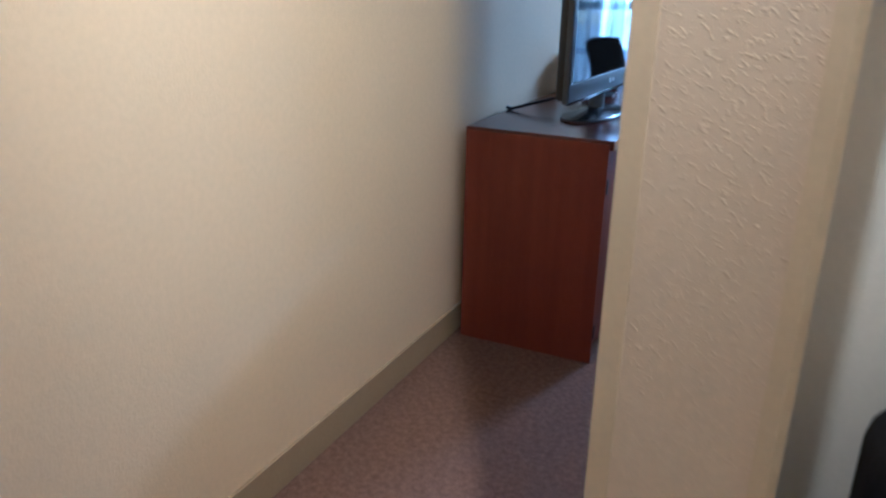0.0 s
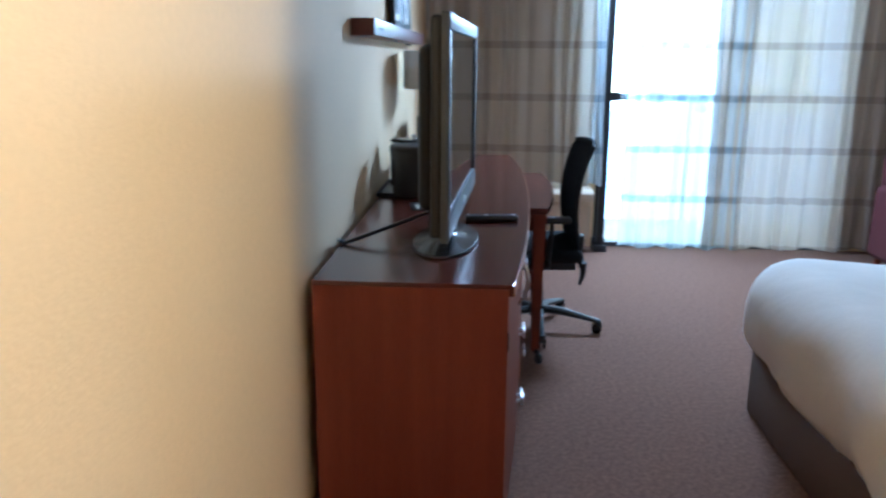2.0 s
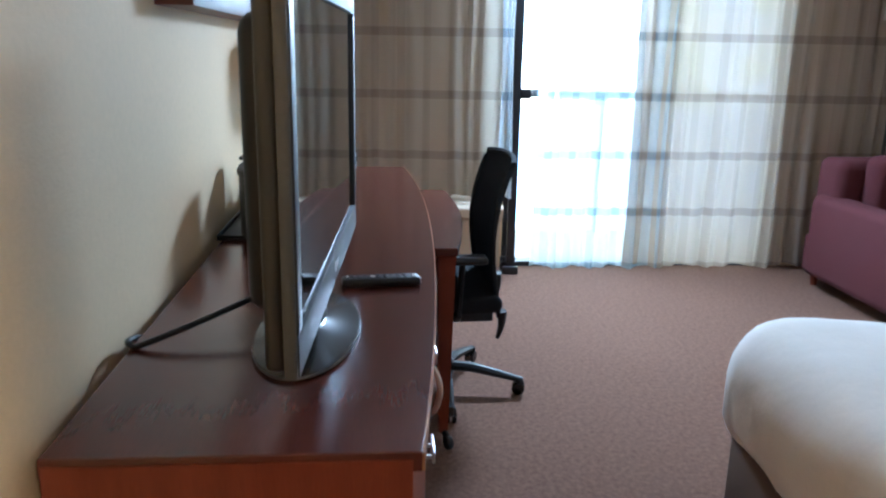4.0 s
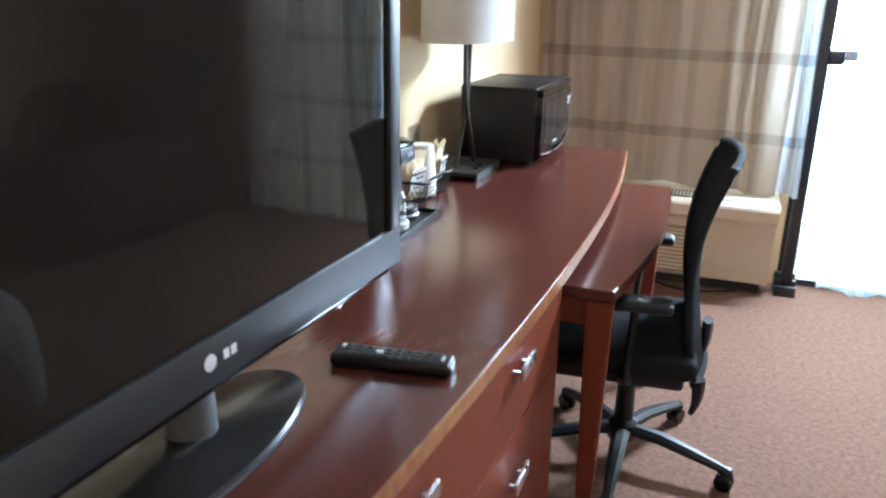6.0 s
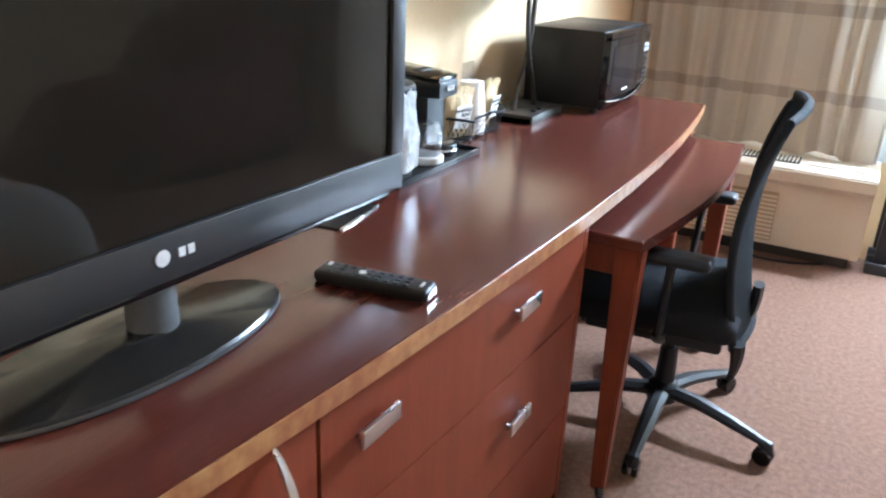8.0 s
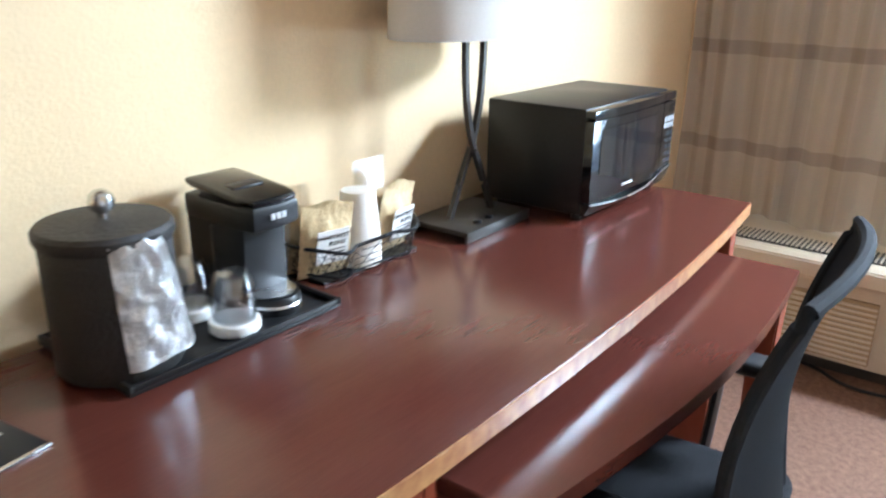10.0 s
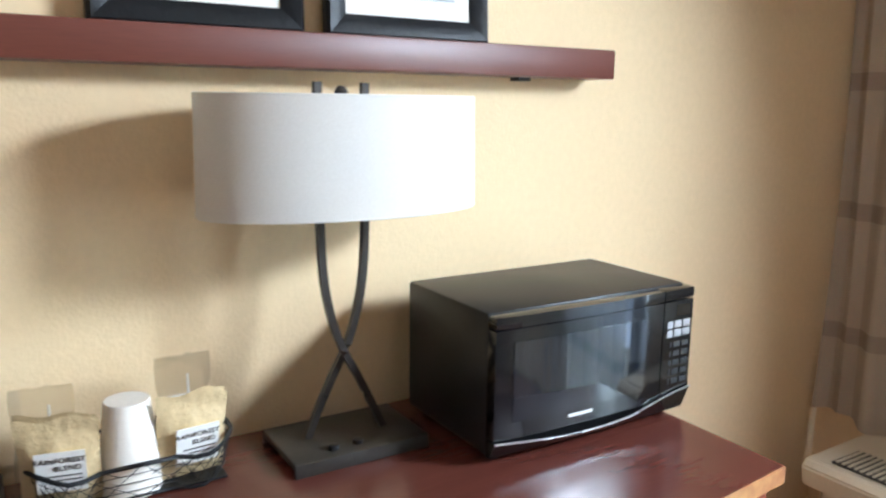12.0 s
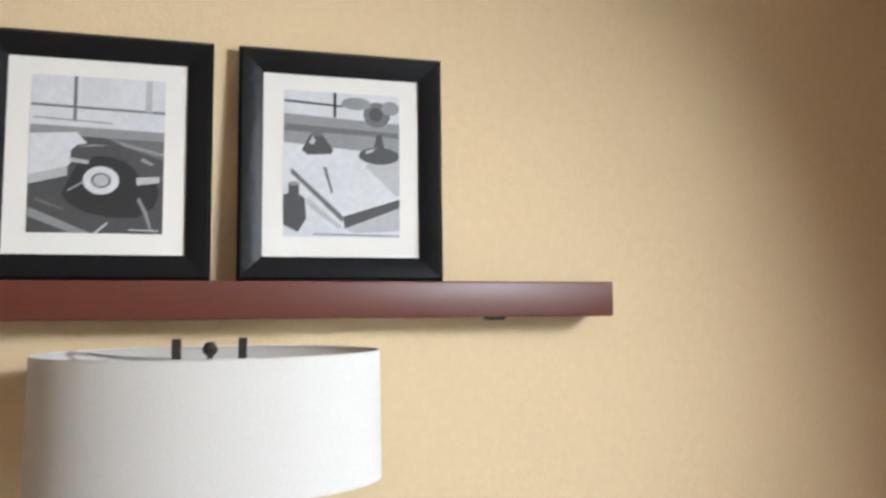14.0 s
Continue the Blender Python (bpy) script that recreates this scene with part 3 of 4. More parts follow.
# ---- television ----
def television():
    t = thing("television", "large dark flat television on an oval swivel stand", "television", (0.416, 0.508, TOP), -2.7)
    w, z0, z1 = 0.484, 0.104, 0.676
    body = box(-0.045, -w + 0.004, z0 + 0.004, -0.012, w - 0.004, z1 - 0.004, 0.012, 3)
    part("casing", body, BEZEL, t)
    hump = box(-0.095, -0.36, z0 + 0.05, -0.04, 0.36, z1 - 0.07, 0.03, 3)
    part("back_cover", hump, BLACK, t)
    fr = bmesh.new()
    for a in ((-w, z0, w, z0 + 0.062), (-w, z1 - 0.04, w, z1), (-w, z0 + 0.062, -w + 0.036, z1 - 0.04), (w - 0.036, z0 + 0.062, w, z1 - 0.04)):
        box(-0.014, a[0], a[1], 0.006, a[2], a[3], 0.003, bm=fr)
    part("bezel", fr, BEZEL, t, "dark grey screen surround")
    sv = bmesh.new()
    for a in ((-w - 0.003, z0 - 0.003, -w + 0.004, z1 + 0.003), (w - 0.004, z0 - 0.003, w + 0.003, z1 + 0.003), (-w, z1 - 0.002, w, z1 + 0.003)):
        box(-0.016, a[0], a[1], 0.003, a[2], a[3], 0.002, bm=sv)
    part("rim", sv, SILVER, t, "thin silver rim")
    part("screen", box(-0.013, -w + 0.036, z0 + 0.062, -0.001, w - 0.036, z1 - 0.04), SCREEN, t, "dark switched-off screen")
    mk = lathe([(0.0105, 0), (0.0105, 0.0012), (0, 0.0012)], 24)
    part("emblem", moved(mk, pose(0.0062, -0.02, z0 + 0.033, 90, 0, 90)), WHITEINK, t, "small pale round emblem")
    bars = bmesh.new()
    for y in (0.004, 0.018):
        box(0.006, y, z0 + 0.027, 0.0072, y + 0.010, z0 + 0.039, bm=bars)
    part("emblem_bars", bars, WHITEINK, t)
    part("speaker_lip", box(-0.02, -w + 0.03, z0 - 0.012, 0.0, w - 0.03, z0 + 0.002, 0.004), GLOSSB, t)
    part("neck", lathe([(0.038, 0.012), (0.034, 0.03), (0.033, 0.11), (0.0, 0.11)], 28, -0.045, -0.005, 0.9, 1.0), SILVER, t, "short metal neck")
    st = lathe([(0.0, 0.0), (0.98, 0.0), (1.0, 0.004), (1.0, 0.009), (0.97, 0.013), (0.35, 0.026), (0.30, 0.03), (0.0, 0.03)], 56, -0.048, -0.03, 0.102, 0.236)
    part("stand", st, STAND, t, "glossy black oval stand")
    part("stand_rim", lathe([(1.0, 0.002), (1.008, 0.005), (1.0, 0.0085)], 56, -0.048, -0.03, 0.102, 0.236), SILVER, t)


television()

tv_cable = arc((0.05, 0.40, TOP + 0.004), (0.16, 0.42, 0.86), (0.33, 0.60, 0.90), 20)
tagged(link("cable", tube(arc((0.03, 0.52, 0.80), (0.02, 0.40, TOP + 0.02), (0.05, 0.40, TOP + 0.004), 10)[:-1] + tv_cable, 0.006, 8), BLACK), "black television cable running behind the desk edge", "cable")


def desk_card():
    c = thing("desk_card", "dark printed card with a bright edge lying on the desk", "card", (0.307, 1.055, TOP), 9)
    part("sheet", box(-0.115, -0.078, 0.0, 0.0, 0.078, 0.0035, 0.001), BLACK, c)
    part("bright_edge", box(0.0002, -0.078, 0.0003, 0.007, 0.078, 0.004, 0.0008), CHROME, c, "bright metal strip")
    for k, (u0, u1) in enumerate(((-0.05, 0.0), (0.015, 0.06), (-0.05, 0.03))):
        part("print_bar", box(-0.05 - 0.022 * k, u0, 0.0036, -0.038 - 0.022 * k, u1, 0.0042), PAPER, c)


desk_card()


def remote():
    r = thing("remote_control", "black television remote with pale buttons", "remote control", (0.51, 0.807, TOP), -82)
    part("shell", box(-0.024, -0.095, 0.0, 0.024, 0.095, 0.021, 0.007, 3), BLACK, r)
    for i in range(9):
        for j in range(3):
            if i in (2, 6) and j == 1:
                continue
            part("button", box(-0.016 + 0.012 * j, -0.075 + 0.016 * i, 0.0205, -0.009 + 0.012 * j, -0.067 + 0.016 * i, 0.0225), BEZEL, r)
    part("button", box(-0.014, -0.083, 0.0205, -0.004, -0.078, 0.023), WHITEINK, r, "pale power button")
    part("button", lathe([(0.006, 0.0205), (0.006, 0.023), (0, 0.023)], 14, 0, -0.02), WHITEINK, r, "pale round button")
    part("logo_bar", box(-0.008, 0.078, 0.0205, 0.008, 0.083, 0.0222), WHITEINK, r)
    part("end_window", box(-0.016, 0.094, 0.004, 0.016, 0.0965, 0.016), CHROME, r)


remote()

# ---- coffee things ----
tray = thing("tray", "flat black serving tray on the desk", "tray", (0.152, 1.445, TOP))
part("tray_bottom", box(-0.125, -0.195, 0, 0.125, 0.195, 0.006, 0.002), BLACK, tray)
rim = bmesh.new()
for a in ((-0.125, -0.195, 0.125, -0.188), (-0.125, 0.188, 0.125, 0.195), (-0.125, -0.188, -0.118, 0.188), (0.118, -0.188, 0.125, 0.188)):
    box(a[0], a[1], 0.006, a[2], a[3], 0.016, 0.002, bm=rim)
part("tray_rim", rim, BLACK, tray)
TZ = TOP + 0.0062


def ice_bucket():
    b = thing("ice_bucket", "black round ice bucket with a crinkled silver liner bag", "ice bucket", (0.178, 1.298, TZ))
    part("body", lathe([(0.0, 0), (0.083, 0), (0.087, 0.006), (0.086, 0.185), (0.083, 0.195), (0.0, 0.195)], 40), LEATHER, b)
    part("lid", lathe([(0.088, 0.185), (0.091, 0.192), (0.091, 0.202), (0.086, 0.208), (0.05, 0.212), (0.0, 0.213)], 40), LEATHER, b)
    part("knob", lathe([(0.006, 0.212), (0.007, 0.220), (0.014, 0.224), (0.0175, 0.234), (0.015, 0.245), (0.008, 0.251), (0.0, 0.252)], 24), CHROME, b, "brushed metal ball knob")
    bm = bmesh.new()
    n, m = 16, 18
    g = []
    for j in range(m + 1):
        v = j / m
        z = 0.172 * (1 - v) + 0.026
        row = []
        for i in range(n + 1):
            u = i / n
            a = radians(-60 + (46 + 46 * v) * u + 4 * v)
            r = 0.0895 + 0.012 * v * abs(math.sin(u * 5.2 + 1)) + 0.006 * noise.noise(Vector((u * 6, v * 7, 2.0))) + 0.002
            row.append(bm.verts.new((r * math.cos(a), r * math.sin(a), z + 0.012 * noise.noise(Vector((u * 4, v * 4, 7.0))) * (0.2 if j == m else 1))))
        g.append(row)
    for p, q in zip(g, g[1:]):
        for i in range(n):
            bm.faces.new((p[i], p[i + 1], q[i + 1], q[i]))
    bmesh.ops.solidify(bm, geom=list(bm.faces), thickness=0.0015)
    part("liner_bag", moved(bm, pose(0, 0, 0, 0, 0, 32)), FOIL, b, "crinkled silver plastic liner")


ice_bucket()


def tumbler(x, y):
    g = thing("glass", "clear drinking glass upside down on a white paper coaster", "glass", (x, y, TZ), group="glasses on the tray")
    part("coaster", lathe([(0, 0), (0.036, 0), (0.040, 0.004), (0.040, 0.018), (0.037, 0.020), (0.0, 0.019)], 32), PAPER, g, "white scalloped paper cap")
    part("tumbler", lathe([(0.033, 0.020), (0.036, 0.045), (0.034, 0.075), (0.026, 0.096), (0.012, 0.102), (0.0, 0.102)], 32), TUMBLER, g)
    part("tumbler_lining", lathe([(0.031, 0.020), (0.034, 0.045), (0.032, 0.073), (0.024, 0.091), (0.0, 0.094)], 32), TUMBLER, g)


tumbler(0.222, 1.462)
tumbler(0.125, 1.45)


def coffee_maker():
    c = thing("coffee_maker", "small black single-cup coffee maker", "coffee maker", (0.13, 1.558, TZ))
    part("base", lathe([(0, 0), (1, 0), (1.0, 0.022), (0.94, 0.028), (0, 0.028)], 36, 0.055, 0, 0.062, 0.05), BLACK, c)
    back = prism([(-0.075, -0.05), (-0.055, -0.053), (0.03, -0.053), (0.058, -0.042), (0.062, 0.0), (0.058, 0.042), (0.03, 0.053), (-0.055, 0.053), (-0.075, 0.05)], 0.0, 0.178, 0.006)
    part("column", back, BLACK, c)
    hd = prism([(-0.078, -0.05), (-0.058, -0.055), (0.06, -0.055), (0.092, -0.045), (0.097, 0.0), (0.092, 0.045), (0.06, 0.055), (-0.058, 0.055), (-0.078, 0.05)], 0.142, 0.184, 0.008)
    part("head", hd, BLACK, c)
    ld = prism([(-0.076, -0.048), (-0.056, -0.053), (0.058, -0.053), (0.09, -0.043), (0.094, 0.0), (0.09, 0.043), (0.058, 0.053), (-0.056, 0.053), (-0.076, 0.048)], 0.185, 0.198, 0.006)
    for v in ld.verts:
        v.co.z += 0.010 * (0.05 - v.co.x) / 0.12
    part("lid", ld, GLOSSB, c)
    part("lid_catch", box(0.0, -0.03, 0.196, 0.03, 0.03, 0.2035, 0.003), BLACK, c)
    part("drip_plate", lathe([(0, 0.028), (0.042, 0.028), (0.044, 0.031), (0, 0.033)], 30, 0.062, 0), CHROME, c, "round metal drip plate")
    part("base_ring", lathe([(1.0, 0.012), (1.03, 0.014), (1.0, 0.017)], 36, 0.055, 0, 0.062, 0.05), CHROME, c)
    part("water_gauge", box(-0.01, -0.0555, 0.05, 0.0, -0.052, 0.14, 0.001), BEZEL, c, "grey water gauge strip")
    emb = bmesh.new()
    for k in range(3):
        box(0.0975, -0.016 + 0.011 * k, 0.160, 0.0985, -0.008 + 0.011 * k, 0.170, 0.001, bm=emb)
    part("emblem", emb, WHITEINK, c, "small pale maker's mark")


coffee_maker()


def caddy():
    c = thing("wire_caddy", "black wire basket holding cups and coffee packets", "basket", (0.13, 1.815, TOP))

    def loop(z, dx, dy, r):
        pts = []
        for i in range(41):
            a = 2 * math.pi * i / 40
            ca, sa = math.cos(a), math.sin(a)
            x = dx * math.copysign(abs(ca) ** 0.55, ca)
            y = dy * math.copysign(abs(sa) ** 0.55, sa)
            wob = 0.010 * math.cos(3 * math.pi * y / dy) * (1 if ca > 0 else 0.2)
            pts.append((x + wob, y, z + 0.006 * math.cos(2 * math.pi * y / dy)))
        return pts
    part("rim", tube(loop(0.062, 0.078, 0.150, 0), 0.0036, 8), BLACK, c)
    part("rim", tube(loop(0.008, 0.066, 0.138, 0), 0.0022, 6), BLACK, c)
    top, bot = loop(0.062, 0.078, 0.150, 0), loop(0.006, 0.066, 0.138, 0)
    net = bmesh.new()
    for k in range(0, 40):
        for s in (-2, 2):
            a, b = Vector(top[k]), Vector(bot[(k + s) % 40])
            tube([a, b], 0.0007, 4, bm=net)
    for f in (0.25, 0.5, 0.75):
        tube([Vector(a).lerp(Vector(b), f) for a, b in zip(top, bot)], 0.0006, 4, bm=net)
    part("wire_net", net, BLACK, c, "fine black wire mesh")
    part("bottom", box(-0.06, -0.13, 0.002, 0.06, 0.13, 0.005), BLACK, c)


def packet(x, y, rz, tilt, material, label, text=True):
    p = thing("coffee_packet", label, "packet", (x, y, TOP + 0.006), rz, "coffee packets in the basket")
    p.matrix_basis = pose(x, y, TOP + 0.006, 0, 0, rz) @ pose(0, 0, 0, tilt, 0, 0)
    bm = bmesh.new()
    n, m = 12, 14
    for s in (-1, 1):
        g = []
        for j in range(m + 1):
            row = []
            for i in range(n + 1):
                u, v = i / n * 2 - 1, j / m
                bulge = max(0, (1 - u ** 2)) * math.sin(math.pi * min(v * 1.15, 1)) * 0.017
                bulge += 0.0035 * noise.noise(Vector((u * 3 + x * 50, v * 4, s * 3.0)))
                row.append(bm.verts.new((u * 0.056 * (1 - 0.05 * math.sin(math.pi * v)), s * abs(bulge), v * 0.142 + (0.004 * math.sin(u * 5) if j == m else 0))))
            g.append(row)
        for a, b in zip(g, g[1:]):
            for i in range(n):
                bm.faces.new((a[i], a[i + 1], b[i + 1], b[i]))
    bmesh.ops.remove_doubles(bm, verts=bm.verts, dist=0.0004)
    part("pouch", bm, material, p)
    if text:
        part("label_panel", box(-0.030, -0.0205, 0.034, 0.036, -0.0195, 0.100), PAPER, p, "cream printed label")
        words("print", "RAINFOREST", 0.0118, pose(0.002, -0.021, 0.086, 90, 0, 0), INK, p)
        words("print", "BLEND", 0.0118, pose(0.012, -0.021, 0.073, 90, 0, 0), INK, p)
        for k in range(3):
            part("print_bar", box(-0.02 + 0.01 * k, -0.0212, 0.060 - 0.007 * k, 0.03, -0.0206, 0.0618 - 0.007 * k), INK, p)
    return p


caddy()
packet(0.155, 1.715, 78, 10, KRAFT, "kraft coffee packet with a cream label, leaning")
packet(0.125, 1.722, 70, 14, KRAFT, "plain kraft coffee packet behind another", False)
packet(0.155, 1.895, 96, 12, KRAFT, "kraft coffee packet with a cream label, upright")
packet(0.125, 1.895, 100, 15, KRAFT, "plain kraft coffee packet behind another", False)

cups = thing("paper_cups", "stack of white paper cups upside down", "cups", (0.158, 1.808, TOP + 0.006))
for k in range(4):
    z = 0.013 * k
    part("cup", lathe([(0.043, z), (0.0445, z + 0.002), (0.043, z + 0.004), (0.0335, z + 0.102), (0.032, z + 0.104), (0.0, z + 0.104)], 32), CUP, cups)


def wrap(x, y, rz, w, h, z):
    p = thing("stirrer_pack", "clear cellophane pack with white napkin and stirrers", "packet", (x, y, TOP + z), rz, "cellophane packs in the basket")
    part("napkin", box(-w * 0.42, -0.004, 0, w * 0.42, 0.004, h * 0.62, 0.002), PAPER, p)
    bm = bmesh.new()
    for s in (-1, 1):
        g = []
        for j in range(15):
            v = j / 14
            g.append([bm.verts.new(((i / 10 - 0.5) * w * (1 + 0.06 * math.sin(9 * v)), s * (0.007 + 0.004 * noise.noise(Vector((i * 0.7, v * 5, s * 2.0)))) * (1 - 0.6 * v), v * h + 0.005 * noise.noise(Vector((i * 0.9, v, 5.0))))) for i in range(11)])
        for a, b in zip(g, g[1:]):
            for i in range(10):
                bm.faces.new((a[i], a[i + 1], b[i + 1], b[i]))
    part("cellophane", bm, FILM, p, "clear crinkled film")
    part("stirrer", tube([(w * 0.1, 0.005, 0.0), (w * 0.1, 0.005, h * 0.8)], 0.002, 6), PAPER, p)


wrap(0.095, 1.905, 92, 0.085, 0.178, 0.006)
wrap(0.085, 1.70, 84, 0.085, 0.158, 0.006)


# ---- table lamp ----
def table_lamp():
    L = thing("table_lamp", "table lamp with crossed dark metal arms and white oval shade", "lamp", (0.172, 2.157, TOP))
    part("base", box(-0.08, -0.122, 0.012, 0.08, 0.122, 0.024, 0.002), IRON, L)
    part("base_lip", box(0.073, -0.122, 0.0, 0.081, 0.122, 0.0235, 0.001), IRON, L)
    part("base_lip", box(-0.081, -0.122, 0.0, -0.073, 0.122, 0.0235, 0.001), IRON, L)
    for s, x in ((-1, 0.008), (1, -0.008)):
        pts = [(x, -s * 0.068, 0.024), (x, -s * 0.045, 0.075), (x, -s * 0.018, 0.13), (x, s * 0.008, 0.18), (x, s * 0.028, 0.24), (x, s * 0.040, 0.31), (x, s * 0.044, 0.40), (x, s * 0.044, 0.50), (x, s * 0.045, 0.62)]
        sm = []
        for i in range(len(pts) - 1):
            p0, p1, p2, p3 = (Vector(pts[max(0, min(len(pts) - 1, i + k))]) for k in (-1, 0, 1, 2))
            for q in range(5):
                t = q / 5
                sm.append(0.5 * (2 * p1 + (p2 - p0) * t + (2 * p0 - 5 * p1 + 4 * p2 - p3) * t * t + (3 * p1 - p0 - 3 * p2 + p3) * t ** 3))
        part("arm", tube(sm + [Vector(pts[-1])], 0.0085, 4), IRON, L, "curved square metal bar")
    sh = lathe([(0.995, 0.415), (1.0, 0.415), (0.985, 0.600), (0.98, 0.600), (0.985, 0.598), (0.992, 0.417), (0.995, 0.415)], 72, 0, 0.005, 0.128, 0.242)
    part("shade", sh, SHADE, L, "white linen oval drum shade")
    for z, r in ((0.416, 0.998), (0.599, 0.983)):
        part("shade_ring", tube([(r * 0.127 * math.cos(2 * math.pi * i / 60), 0.005 + r * 0.241 * math.sin(2 * math.pi * i / 60), z) for i in range(61)], 0.002, 6), SHADE, L)
    part("finial", lathe([(0, 0.587), (0.004, 0.588), (0.004, 0.594), (0.010, 0.600), (0.011, 0.606), (0.006, 0.614), (0, 0.615)], 18), IRON, L, "round dark finial")
    for s in (-1, 1):
        part("spider_arm", tube([(0, 0, 0.588), (0.03 * s, 0.10 * s, 0.590), (0.06 * s, 0.195 * s, 0.598)], 0.0025, 6), CHROME, L)
    part("socket", lathe([(0, 0.44), (0.017, 0.44), (0.017, 0.50), (0, 0.50)], 18), IRON, L)
    part("bulb", lathe([(0.012, 0.50), (0.03, 0.545), (0.024, 0.575), (0, 0.585)], 18), PAPER, L, "unlit white bulb")
    part("switch", lathe([(0.009, 0.024), (0.009, 0.031), (0, 0.032)], 16, 0.05, 0.0), BLACK, L)
    part("switch", lathe([(0.009, 0.024), (0.009, 0.031), (0, 0.032)], 16, 0.052, -0.045), BLACK, L)


table_lamp()


# ---- microwave ----
def microwave():
    m = thing("microwave_oven", "small black countertop microwave with glossy door", "microwave", (0.095, 2.325, TOP))
    part("casing", box(0.0, 0.0, 0.014, 0.262, 0.458, 0.259, 0.006), BLACK, m, "matt black metal casing")
    for x in (0.03, 0.24):
        for y in (0.03, 0.43):
            part("foot", lathe([(0, 0), (0.012, 0), (0.013, 0.016), (0, 0.016)], 14, x, y), BLACK, m)

    def bulge(y):
        return 0.285 + 0.008 * math.sin(math.pi * y / 0.458)
    ys = [0.374 * i / 12 for i in range(13)]
    door = part("door", prism([(0.263, 0.0)] + [(bulge(y), y) for y in ys] + [(0.263, 0.374)], 0.046, 0.234, 0.003), GLOSSB, m, "glossy black door")
    wy = [0.035 + 0.295 * i / 10 for i in range(11)]
    part("window", prism([(bulge(y) - 0.002, y) for y in wy[::-1]] + [(bulge(y) + 0.0012, y) for y in wy], 0.075, 0.212), OVENGLASS, door, "dark see-through door window")
    part("maker_bar", prism([(bulge(0.16), 0.15), (bulge(0.16) + 0.002, 0.15), (bulge(0.2) + 0.002, 0.205), (bulge(0.2), 0.205)], 0.062, 0.067), WHITEINK, door)
    top = prism([(0.263, 0.0)] + [(bulge(y) + 0.001, y) for y in ys] + [(0.263, 0.374)], 0.236, 0.256, 0.003)
    part("top_strip", top, GLOSSB, m)
    part("top_strip", prism([(0.263, 0.377), (bulge(0.377) + 0.001, 0.377), (bulge(0.45), 0.457), (0.263, 0.457)], 0.236, 0.256, 0.003), GLOSSB, m)
    pn = part("control_panel", prism([(0.263, 0.377), (bulge(0.377), 0.377), (bulge(0.45), 0.457), (0.263, 0.457)], 0.046, 0.234, 0.003), GLOSSB, m)
    for i in range(3):
        for j in range(2):
            part("button", moved(box(0, 0, 0, 0.0015, 0.019, 0.014, 0.0005), pose(0.2872, 0.384 + 0.0225 * i, 0.182 - 0.017 * j)), G[0.3], pn, "pale outlined key")
    for i in range(3):
        for j in range(5):
            part("button", moved(box(0, 0, 0, 0.001, 0.017, 0.010), pose(0.2872, 0.385 + 0.0225 * i, 0.145 - 0.018 * j)), BEZEL, pn)
    part("display", box(0.286, 0.384, 0.205, 0.2876, 0.448, 0.226), SCREEN, pn)
    low = bmesh.new()
    n = 20
    pr = []
    for i in range(n + 1):
        y = 0.458 * i / n
        sag = 0.046 - 0.014 * math.sin(math.pi * min(y / 0.40, 1)) + 0.016 * max(0, (y - 0.30) / 0.158)
        pr.append([low.verts.new(p) for p in ((0.263, y, 0.014), (bulge(y) - 0.012, y, 0.014), (bulge(y) + 0.004, y, sag - 0.002), (0.263, y, sag - 0.002))])
    for a, b in zip(pr, pr[1:]):
        for k in range(4):
            low.faces.new((a[k], a[(k + 1) % 4], b[(k + 1) % 4], b[k]))
    low.faces.new(pr[0]), low.faces.new(pr[-1])
    part("lower_strip", low, GLOSSB, m)
    ln = [(bulge(0.458 * i / n) + 0.0045, 0.458 * i / n, 0.0445 - 0.014 * math.sin(math.pi * min(0.458 * i / n / 0.40, 1)) + 0.016 * max(0, (0.458 * i / n - 0.30) / 0.158)) for i in range(n + 1)]
    part("trim_line", tube(ln, 0.0018, 6), CHROME, m, "thin bright curved trim line")


microwave()


# ---- shelf and pictures ----
sh = thing("wall_shelf", "long cherry wood picture ledge on the wall", "shelf")
part("board", box(0.0, 0.873, 1.463, 0.088, 2.831, 1.523, 0.003), LEDGE, sh)
part("bracket", box(0.0, 2.62, 1.456, 0.03, 2.65, 1.463), IRON, sh)
for y in (1.0, 1.06):
    part("screw_cap", moved(lathe([(0.006, 0), (0.006, 0.002), (0, 0.002)], 12), pose(0.088, y, 1.49, 0, 90, 0)), DARKGAP, sh)


